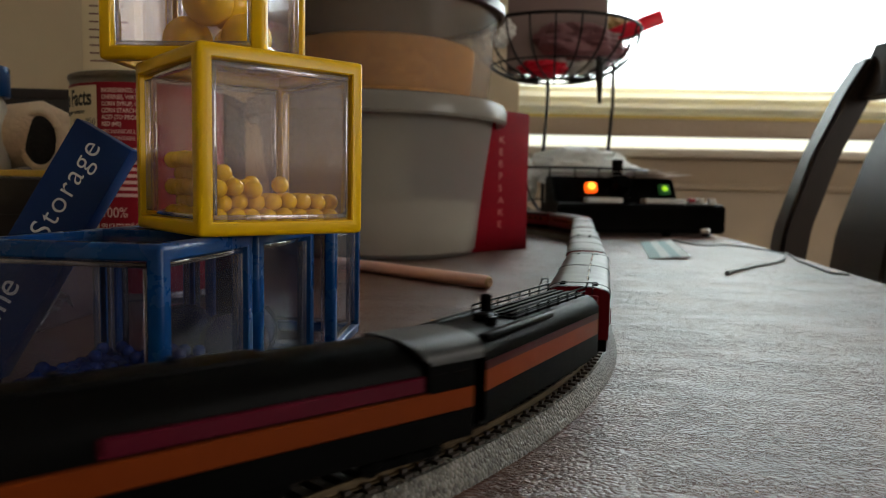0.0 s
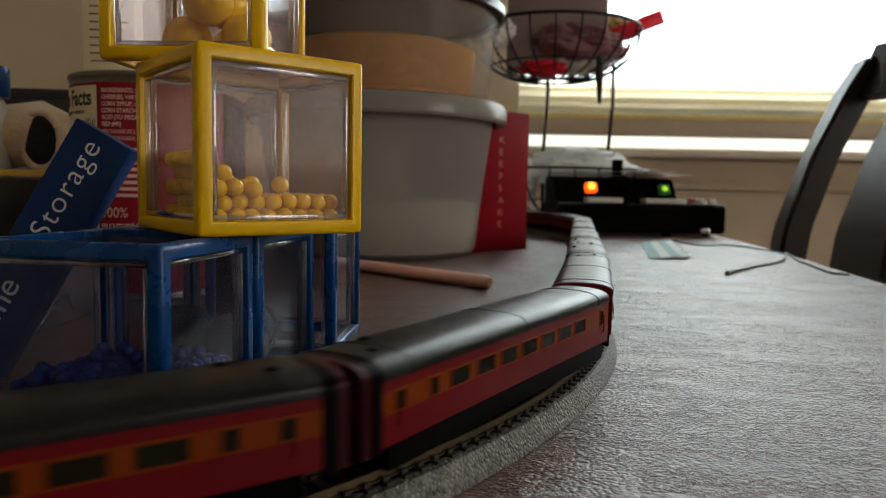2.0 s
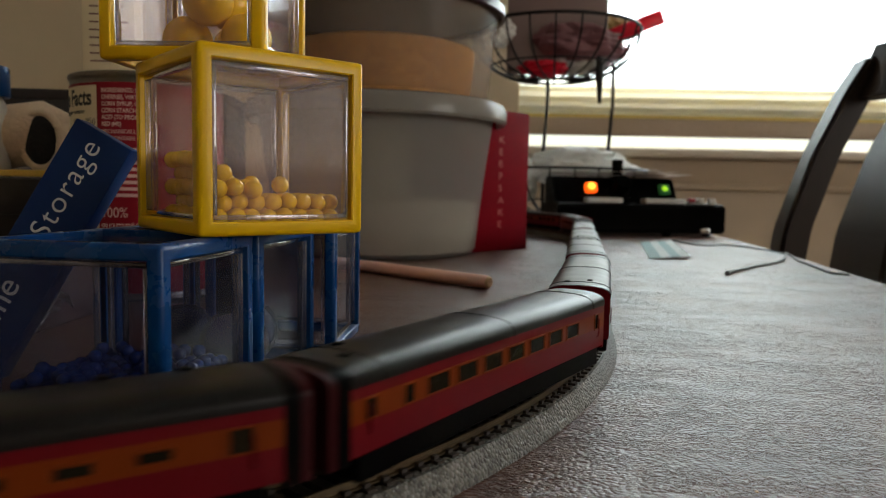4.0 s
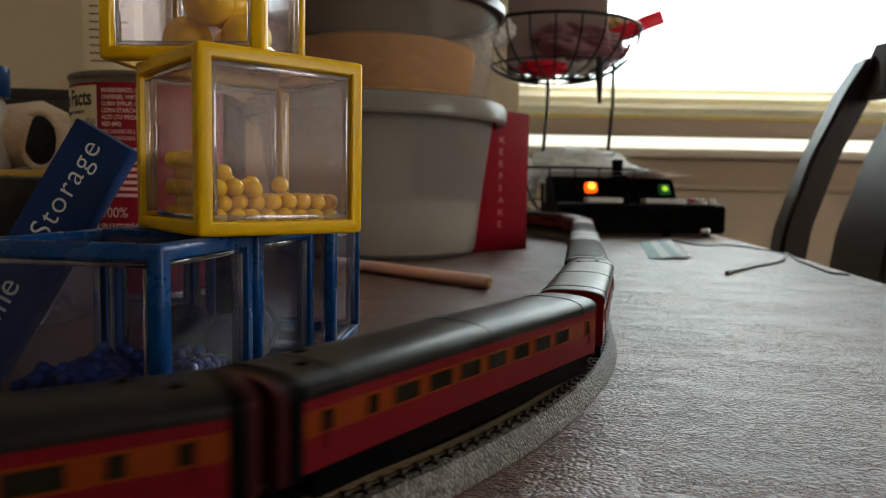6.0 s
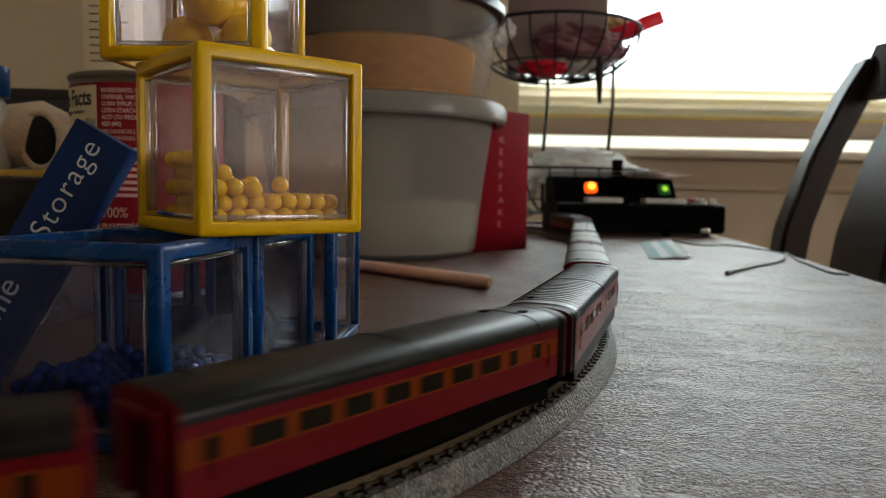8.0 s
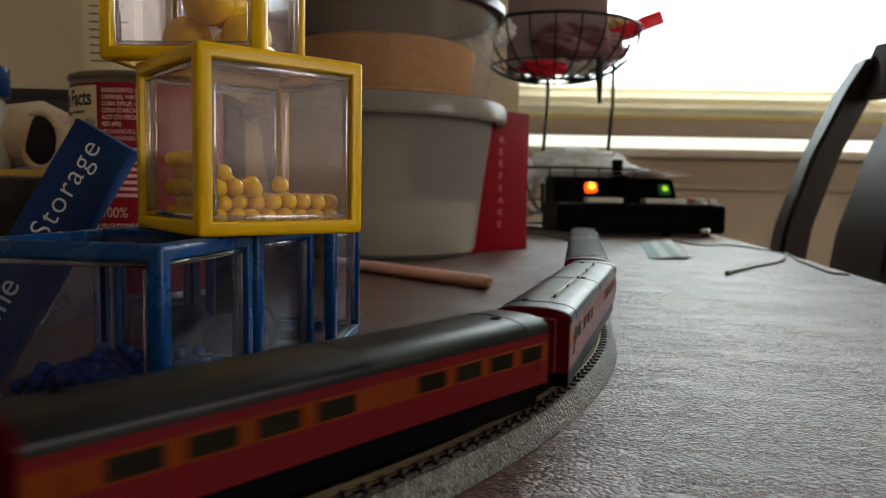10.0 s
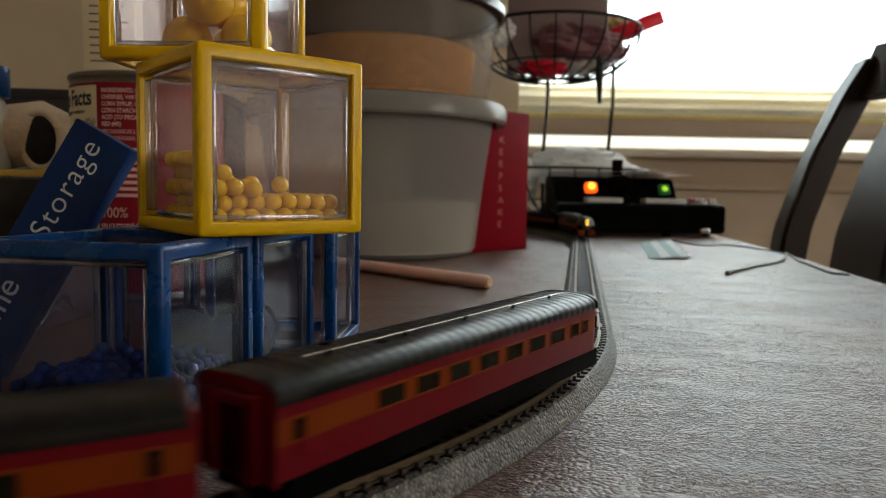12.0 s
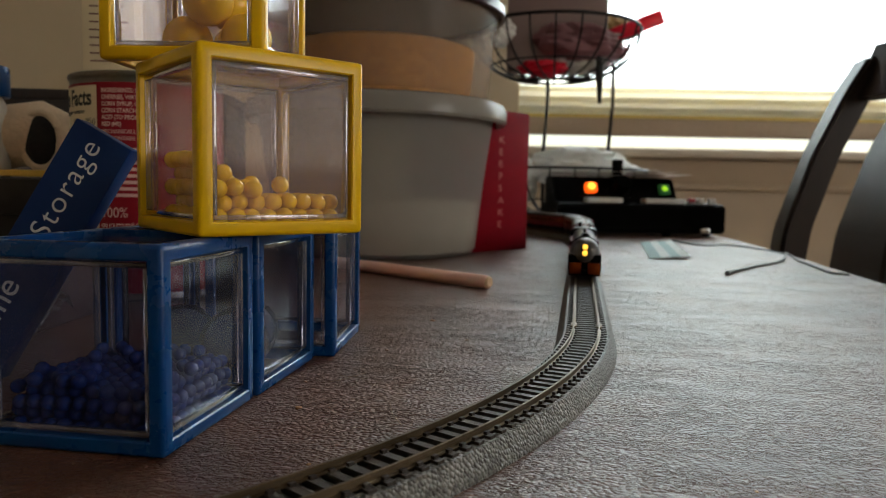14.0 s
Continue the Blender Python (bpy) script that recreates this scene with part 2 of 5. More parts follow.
CARD_DARK = surface("dark_card", (0.017, 0.013, 0.013), 0.5, vary=0.4, size=0.03, bump=0.1, bump_size=0.003)
CARD_TAN = surface("mustard_card", (0.80, 0.50, 0.08), 0.6, vary=0.2, size=0.02, bump=0.2, bump_size=0.002)
FOIL = surface("clear_wrap", (0.55, 0.55, 0.56), 0.15, metal=0.7, vary=0.2, size=0.01, bump=0.9, bump_size=0.008)
WIRE = surface("black_wire", (0.018, 0.016, 0.016), 0.4, metal=0.4, vary=0.2)
BAG_BROWN = milky("smoky_bag", (0.30, 0.22, 0.21), 0.4, 0.4)
BAG_RED = milky("red_wrapper", (0.80, 0.012, 0.045), 0.4, 0.3)
BAG_WHITE = milky("white_bag", (0.80, 0.78, 0.76), 0.45, 0.5)
POTATO = surface("tan_fruit_skin", (0.50, 0.34, 0.14), 0.6, vary=0.25, size=0.02, bump=0.3, bump_size=0.004)
PAPER = milky("white_paper", (0.80, 0.77, 0.75), 0.15, 0.8)
PACK_TOP = surface("grey_faceplate", (0.74, 0.74, 0.73), 0.25, vary=0.1, size=0.03)
RED_KNOB = plastic("red_button", (0.40, 0.02, 0.03), 0.3)
# whitened copy of the mask fabric, for the highlights on its pleats
MASK_HIGHLIGHT = surface("mask_highlight", (0.74, 0.80, 0.80), 0.85, vary=0.1, size=0.006, bump=0.4, bump_size=0.0015)
MASK = surface("pale_blue_fabric", (0.40, 0.56, 0.58), 0.85, vary=0.1, size=0.006, bump=0.4, bump_size=0.0015)
CORD = surface("grey_cord", (0.05, 0.055, 0.055), 0.5, vary=0.2)
CRUMB = surface("crumb", (0.45, 0.24, 0.12), 0.9, vary=0.3, size=0.002)

# ---- building helpers: sizes in millimetres, the table top at z = 0 ----
MM = 0.001


def part(name, bm, material, parent=None, label="", smooth=True):
    mesh = bpy.data.meshes.new(name)
    bm.transform(Matrix.Scale(MM, 4))
    bmesh.ops.recalc_face_normals(bm, faces=bm.faces)
    bm.to_mesh(mesh)
    bm.free()
    if smooth:
        mesh.shade_smooth()
        mesh.set_sharp_from_angle(angle=radians(35))
    for m in (material if isinstance(material, (list, tuple)) else [material]):
        mesh.materials.append(m)
    ob = new(name, mesh)
    ob.parent = parent
    if label:
        ob["label"] = label
    return ob


def share(ob, name, parent, m):
    """Another object on the same mesh, at the pose m (metres)."""
    o = new(name, ob.data)
    o.parent = parent
    o.matrix_basis = m
    return o


def holder(name, x, y, z, rz=0, rx=0, ry=0):
    ob = new(name)
    ob.empty_display_size = 0.01
    ob.matrix_world = pose(x * MM, y * MM, z * MM, rx, ry, rz)
    return ob


def box(bm, x0, x1, y0, y1, z0, z1, bevel=0.0, seg=2, mat=0):
    vs = [bm.verts.new((x, y, z)) for z in (z0, z1) for y in (y0, y1) for x in (x0, x1)]
    fs = [bm.faces.new([vs[i] for i in f]) for f in ((0, 2, 3, 1), (4, 5, 7, 6), (0, 1, 5, 4), (2, 6, 7, 3), (0, 4, 6, 2), (1, 3, 7, 5))]
    for f in fs:
        f.material_index = mat
    if bevel:
        es = list({e for f in fs for e in f.edges})
        bmesh.ops.bevel(bm, geom=es, offset=bevel, segments=seg, affect="EDGES", profile=0.5)
    return bm


def lathe(bm, profile, seg=48, cx=0, cy=0, mat=0):
    rings = []
    for r, z in profile:
        if r < 1e-6:
            rings.append([bm.verts.new((cx, cy, z))])
        else:
            rings.append([bm.verts.new((cx + r * math.cos(2 * math.pi * i / seg), cy + r * math.sin(2 * math.pi * i / seg), z)) for i in range(seg)])
    for a, b in zip(rings, rings[1:]):
        for i in range(seg):
            j = (i + 1) % seg
            if len(a) == 1:
                f = bm.faces.new((a[0], b[i], b[j]))
            elif len(b) == 1:
                f = bm.faces.new((a[i], b[0], a[j]))
            else:
                f = bm.faces.new((a[i], a[j], b[j], b[i]))
            f.material_index = mat
    return bm


def tube(bm, pts, r, seg=8, closed=False, squash=1.0):
    """A round rod along points; r is a number or one for each point."""
    pts = [Vector(p) for p in pts]
    n = len(pts)
    rings = []
    for i, p in enumerate(pts):
        a = pts[i - 1] if (i or closed) else pts[i]
        b = pts[(i + 1) % n] if (i < n - 1 or closed) else pts[i]
        d = (b - a).normalized()
        up = Vector((0, 0, 1)) if abs(d.z) < 0.95 else Vector((0, 1, 0))
        u = d.cross(up).normalized()
        w = u.cross(d)
        k = r[i] if isinstance(r, (list, tuple)) else r
        rings.append([bm.verts.new(p + u * k * math.cos(2 * math.pi * j / seg) + w * k * squash * math.sin(2 * math.pi * j / seg)) for j in range(seg)])
    pairs = list(zip(rings, rings[1:])) + ([(rings[-1], rings[0])] if closed else [])
    for a, b in pairs:
        for j in range(seg):
            bm.faces.new((a[j], a[(j + 1) % seg], b[(j + 1) % seg], b[j]))
    if not closed:
        bm.faces.new(rings[0])
        bm.faces.new(list(reversed(rings[-1])))
    return bm


def extrude(bm, outline, y0, y1, mat=0, caps=True):
    """An outline of (x, z) points, closed, drawn out along y."""
    a = [bm.verts.new((x, y0, z)) for x, z in outline]
    b = [bm.verts.new((x, y1, z)) for x, z in outline]
    n = len(outline)
    fs = [bm.faces.new((a[i], a[(i + 1) % n], b[(i + 1) % n], b[i])) for i in range(n)]
    if caps:
        fs += [bm.faces.new(a), bm.faces.new(list(reversed(b)))]
    for f in fs:
        f.material_index = mat
    return bm


def sweep(bm, section, pts, closed=True):
    """A section of (across, z) points along a level path of (x, y, nx, ny)."""
    rings = [[bm.verts.new((x + nx * u, y + ny * u, z)) for u, z in section] for x, y, nx, ny in pts]
    m = len(section)
    for a, b in list(zip(rings, rings[1:])) + ([(rings[-1], rings[0])] if closed else []):
        for j in range(m):
            bm.faces.new((a[j], a[(j + 1) % m], b[(j + 1) % m], b[j]))
    return bm


def ball(bm, x, y, z, r, sub=2, scale=(1, 1, 1)):
    bmesh.ops.create_icosphere(bm, subdivisions=sub, radius=1, matrix=Matrix.Translation((x, y, z)) @ Matrix.Diagonal((r * scale[0], r * scale[1], r * scale[2], 1)))
    return bm


def lettering(name, text, size, material, parent, m, squeeze=1.0, bold=0.0, spacing=1.0):
    """Raised flat letters in the built-in font, size in mm, at the pose m of the parent."""
    cu = bpy.data.curves.new(name, "FONT")
    cu.body, cu.size, cu.extrude = text, size * MM, 0.00004
    cu.offset = bold * MM
    cu.space_character = spacing
    ob = bpy.data.objects.new(name + "_curve", cu)
    scene.collection.objects.link(ob)
    bpy.context.view_layer.update()
    mesh = bpy.data.meshes.new_from_object(ob.evaluated_get(bpy.context.evaluated_depsgraph_get()))
    bpy.data.objects.remove(ob)
    mesh.transform(Matrix.Diagonal((squeeze, 1, 1, 1)))
    mesh.materials.clear()
    mesh.materials.append(material)
    o = new(name, mesh)
    o.parent = parent
    o.matrix_basis = m
    return o


B = bmesh.new

# ---- the room ----
WALL_Y, X0, X1, Y0, Z0, Z1 = 1900, -1700, 2600, -2300, -750, 1700
WIN = (190, 2420, 172, 1320)
# opening added in the unseen side wall, to let the fill lamp in
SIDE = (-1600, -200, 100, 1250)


def structure(ob, label, category):
    return tagged(ob, label, category, kind="structure")


def wall_with_hole(name, along, a0, a1, at, thick, hole, material, label):
    """A wall along x or y with one opening (from, to, bottom, top)."""
    bm = B()
    h0, h1, b, t = hole
    for u0, u1, z0, z1 in ((a0, h0, Z0, Z1), (h1, a1, Z0, Z1), (h0, h1, Z0, b), (h0, h1, t, Z1)):
        if along == "x":
            box(bm, u0, u1, at, at + thick, z0, z1)
        else:
            box(bm, at, at + thick, u0, u1, z0, z1)
    return structure(part(name, bm, material, smooth=False), label, "wall")


def build_room():
    wall_with_hole("wall_north", "x", X0, X1, WALL_Y, 140, WIN, WALL, "beige painted wall around the wide window")
    wall_with_hole("wall_east", "y", Y0, WALL_Y, X1, 140, SIDE, WALL, "beige painted side wall with an added opening for the fill lamp")
    structure(part("wall_west", box(B(), X0 - 140, X0, Y0, WALL_Y, Z0, Z1), WALL), "plain beige painted wall", "wall")
    structure(part("wall_south", box(B(), X0, X1, Y0 - 140, Y0, Z0, Z1), WALL), "plain beige painted wall", "wall")
    structure(part("floor", box(B(), X0, X1, Y0, WALL_Y, Z0 - 60, Z0), FLOORM), "brown wooden floor under the table", "floor")
    structure(part("ceiling", box(B(), X0, X1, Y0, WALL_Y, Z1, Z1 + 60), CEIL), "white painted ceiling", "ceiling")
    # the ground outside, far below the window
    structure(part("ground", box(B(), -60000, 60000, 2300, 120000, -3800, -3700), surface("far_ground", (0.16, 0.17, 0.13), 0.9, vary=0.3, size=2)), "pale ground far outside the window", "ground")


def build_window():
    w = structure(holder("window_1", WIN[0], WALL_Y, WIN[2]), "wide window with a white pleated shade drawn down", "window")
    wd, ht = WIN[1] - WIN[0], WIN[3] - WIN[2]
    bm = B()
    for a in ((0, wd, 90, 130, 0, 5), (0, wd, 90, 130, ht - 40, ht), (0, 40, 90, 130, 5, ht - 40), (wd - 40, wd, 90, 130, 5, ht - 40)):
        box(bm, *a, bevel=3)
    part("window_frame", bm, TRIM, w)
    pane = part("pane", box(B(), 40, wd - 40, 108, 112, 5, ht - 40), WINDOW_GLASS, w)
    pane.visible_shadow = False
    part("window_sill", box(B(), -60, wd + 60, -45, 88, -24, 0, bevel=6, seg=3), TRIM, w, "pale painted sill")
    part("apron", box(B(), -40, wd + 40, -16, -2, -92, -26, bevel=4), WALL_LOW, w, "brown trim board below the sill")
    s = tagged(holder("window_shade", WIN[0] + 6, WALL_Y + 40, WIN[2] + 35), "white pleated fabric shade glowing with daylight", "window shade")
    # pleats, each a fold of the cloth
    bm = B()
    pitch, top = 26, ht - 92
    k = int(top / pitch)
    last = None
    for i in range(2 * k + 1):
        z, y = 50 + i * pitch / 2, (0 if i % 2 else 7)
        row = (bm.verts.new((0, y, z)), bm.verts.new((wd - 12, y, z)))
        if last:
            bm.faces.new((last[0], last[1], row[1], row[0]))
        last = row
    part("pleated_cloth", bm, SHADE, s, smooth=False)
    # layers added behind the pleats, so daylight fades in steps towards the rail
    for top, y in ((72, 13), (88, 14.5), (104, 16), (120, 17.5), (136, 19), (152, 20.5)):
        part("dimming_layer", box(B(), 0, wd - 12, y, y + 0.8, 54, top), SHADE_DIMMER, s, "cream cloth layer added behind the pleats to dim the shade's foot")
    part("bottom_rail", box(B(), 0, wd - 12, -9, 16, 0, 46, bevel=4), SHADE_RAIL, s, "brown bottom rail")
    part("rail_edge", box(B(), 0, wd - 12, -7, 14, 46.2, 55, bevel=2), surface("mustard_trim", (0.62, 0.47, 0.14), 0.5, vary=0.1), s, "mustard strip above the rail")
    # board and panel below the window, the dim backlight put into their brown
    p = structure(holder("trim", 0, WALL_Y, -140), "panelled dado below the window, its brown darkened for the backlight", "trim")
    part("panel", box(B(), X0 + 1, X1 - 1, -10, -1, -600, 205, bevel=2), WALL_LOW, p)
    part("rail_moulding", box(B(), X0 + 1, X1 - 1, -22, -11, 205, 222, bevel=5, seg=3), WALL_LOW, p)
    part("baseboard", box(B(), X0 + 1, X1 - 1, -24, -11, -608, -510, bevel=5), TRIM, p)
    # unseen frame added around the fill lamp's opening
    e = structure(holder("fill_window", X1, SIDE[0], SIDE[2]), "unseen pale window frame added around the fill lamp's opening", "window")
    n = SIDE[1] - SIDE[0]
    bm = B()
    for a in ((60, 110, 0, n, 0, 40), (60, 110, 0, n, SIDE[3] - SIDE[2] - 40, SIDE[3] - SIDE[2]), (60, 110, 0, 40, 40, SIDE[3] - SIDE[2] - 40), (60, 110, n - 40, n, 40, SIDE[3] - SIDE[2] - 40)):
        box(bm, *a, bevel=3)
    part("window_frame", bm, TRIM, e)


# ---- the table ----
TURN = -10.6  # degrees: the table and the straight track run this way


def build_table():
    t = tagged(holder("dining_table", -185, 600, 0, TURN), "large dining table covered in dark brown leatherette", "table")
    a, b, n = 505, 860, 96

    def rim(k, z, bm):
        out = []
        for i in range(n):
            th = 2 * math.pi * i / n
            c, s = math.cos(th), math.sin(th)
            out.append(bm.verts.new(((a + k) * math.copysign(abs(c) ** 0.42, c), (b + k) * math.copysign(abs(s) ** 0.55, s), z)))
        return out
    bm = B()
    rings = [rim(k, z, bm) for k, z in ((-6, 0), (-2, -1.5), (0, -5), (1, -14), (1.5, -40))]
    for p, q in zip(rings, rings[1:]):
        for i in range(n):
            bm.faces.new((p[i], p[(i + 1) % n], q[(i + 1) % n], q[i]))
    bm.faces.new(rings[0])
    part("tablecloth_top", bm, TABLE, t, "crinkled brown leatherette cover")
    bm = B()
    r0, r1 = rim(-4, -6, bm), rim(-4, -34, bm)
    for i in range(n):
        bm.faces.new((r0[i], r0[(i + 1) % n], r1[(i + 1) % n], r1[i]))
    bm.faces.new(list(reversed(r1)))
    bm.faces.new(r0)
    part("tabletop", bm, WOOD_DARK, t)
    for x, y in ((-380, -640), (380, -640), (-380, 640), (380, 640)):
        leg = part("leg", lathe(B(), [(0, -750), (26, -750), (30, -700), (36, -300), (42, -120), (45, -34), (0, -34)], 20), WOOD_DARK, t)
        leg.location = (x * MM, y * MM, 0)


# ---- the railway ----
RAD, ANG, RUN = 310.2, radians(-10.6), 510.0
C1 = Vector((-247.8, 337.2))
AHEAD = Vector((-math.sin(ANG), math.cos(ANG)))
C2 = C1 + AHEAD * RUN
ARC = math.pi * RAD
LOOP = 2 * ARC + 2 * RUN


def on_track(s):
    """Place and outward normal at s mm past the joint where the near bend begins, in the train's direction."""
    s %= LOOP
    if s < ARC:
        th = ANG - s / RAD
        nrm = Vector((math.cos(th), math.sin(th)))
        return C1 + nrm * RAD, nrm
    s -= ARC
    side = -Vector((math.cos(ANG), math.sin(ANG)))
    if s < RUN:
        return C1 + side * RAD + AHEAD * s, side
    s -= RUN
    if s < ARC:
        th = ANG + math.pi - s / RAD
        nrm = Vector((math.cos(th), math.sin(th)))
        return C2 + nrm * RAD, nrm
    s -= ARC
    return C2 - side * RAD - AHEAD * s, -side


def track_points(step=6.0):
    n = int(LOOP / step)
    out = []
    for i in range(n):
        p, m = on_track(LOOP * i / n)
        out.append((p.x, p.y, m.x, m.y))
    return out


def build_track():
    t = tagged(holder("model_railway_track", 0, 0, 0), "loop of model railway track on grey moulded ballast", "model railway track")
    pts = track_points()
    part("roadbed", sweep(B(), [(-11.6, 0.05), (-11.2, 1.2), (-8.6, 5.3), (-5.9, 5.3), (-5.3, 4.5), (5.3, 4.5), (5.9, 5.3), (8.6, 5.3), (11.2, 1.2), (11.6, 0.05)], pts), BALLAST, t, "grey moulded ballast bed")
    for side in (-1, 1):
        u = side * 4.85
        prof = [(u - 0.8, 5.8), (u - 0.8, 6.0), (u - 0.2, 6.2), (u - 0.2, 7.0), (u - 0.32, 7.15), (u - 0.32, 7.7), (u + 0.32, 7.7), (u + 0.32, 7.15), (u + 0.2, 7.0), (u + 0.2, 6.2), (u + 0.8, 6.0), (u + 0.8, 5.8)]
        part("rail", sweep(B(), prof, pts), RAIL, t, "worn metal rail")
    # sleepers: singly on the stretch before the camera, the rest joined
    bm = box(B(), -7.7, 7.7, -1.05, 1.05, 4.4, 5.95)
    for u in (-6.0, -3.7, 3.7, 6.0):
        box(bm, u - 0.45, u + 0.45, -0.7, 0.7, 5.9, 6.65)
    sl = part("sleeper", bm, SLEEPER, t, smooth=False)
    pitch = 4.6
    n = int(LOOP / pitch)
    verts, faces = [], []
    first = True
    for i in range(n):
        s = LOOP * i / n
        p, m = on_track(s)
        rz = math.degrees(math.atan2(m.y, m.x))
        near = s < 330 or s > LOOP - 480
        mat = pose(p.x * MM, p.y * MM, 0, 0, 0, rz)
        if near:
            if first:
                sl.matrix_basis = mat
                first = False
            else:
                share(sl, "sleeper", t, mat)
        else:
            k = len(verts)
            for z in (4.4, 5.95):
                for v in (-1.15, 1.15):
                    for u in (-8, 8):
                        q = mat @ Vector((u * MM, v * MM, z * MM))
                        verts.append(q[:])
            faces += [(k, k + 2, k + 3, k + 1), (k + 4, k + 5, k + 7, k + 6), (k, k + 1, k + 5, k + 4), (k + 2, k + 6, k + 7, k + 3), (k, k + 4, k + 6, k + 2), (k + 1, k + 3, k + 7, k + 5)]
    me = bpy.data.meshes.new("far_sleepers")
    me.from_pydata(verts, [], faces)
    me.materials.append(SLEEPER)
    o = new("far_sleepers", me)
    o.parent = t
    o["kind"] = "stuff"
    # metal joiners where two lengths of track meet
    jn = None
    for s in (0.0, LOOP - 248):
        p, m = on_track(s)
        for u in (-4.85, 4.85):
            mat = pose((p.x + m.x * u) * MM, (p.y + m.y * u) * MM, 0, 0, 0, math.degrees(math.atan2(m.y, m.x)))
            if jn is None:
                jn = part("rail_joiner", box(B(), -1.25, 1.25, -4, 4, 5.9, 7.2, bevel=0.25), RAIL, t, "worn metal joiner")
                jn.matrix_basis = mat
            else:
                share(jn, "rail_joiner", t, mat)
    return t


# ---- the train: every vehicle lies along y, its front towards +y, rail head at z = 0 ----
TOP = 7.7
SIDE_X = 9.6


def body_outline(z0, z1):
    return [(-SIDE_X, z0), (SIDE_X, z0), (SIDE_X, z1), (-SIDE_X, z1)]


def roof_outline(w, z0, z1):
    out = [(w, z0)]
    for i in range(13):
        th = math.pi * i / 12
        c, s = math.cos(th), math.sin(th)
        out.append((w * math.copysign(abs(c) ** 0.72, c), z0 + 1.0 + (z1 - z0 - 1.0) * abs(s) ** 0.85))
    out.append((-w, z0))
    return out


def truck(parent, y, n=2):
    bm = B()
    for sx in (-1, 1):
        box(bm, sx * 5.6 - 0.9, sx * 5.6 + 0.9, y - 9.5, y + 9.5, 1.2, 3.3, bevel=0.4, seg=1)
        for d in (-6.5, 0, 6.5):
            box(bm, sx * 6.4 - 0.5, sx * 6.4 + 0.5, y + d - 1.3, y + d + 1.3, 1.4, 3.8, bevel=0.3, seg=1)
    box(bm, -5, 5, y - 2.5, y + 2.5, 2.0, 4.6, bevel=0.3, seg=1)
    tr = part("truck", bm, BLACK, parent, "black truck frame")
    for d in (-6.5, 6.5):
        bm = B()
        for sx in (-1, 1):
            m = Matrix.Translation((sx * 4.6, y + d, 2.6)) @ Matrix.Rotation(math.pi / 2, 4, "Y")
            bmesh.ops.create_cone(bm, cap_ends=True, segments=20, radius1=2.6, radius2=2.5, depth=1.2, matrix=m)
        bmesh.ops.create_cone(bm, cap_ends=True, segments=8, radius1=0.6, radius2=0.6, depth=9, matrix=Matrix.Translation((0, y + d, 2.6)) @ Matrix.Rotation(math.pi / 2, 4, "Y"))
        part("wheelset", bm, BLACK, tr)


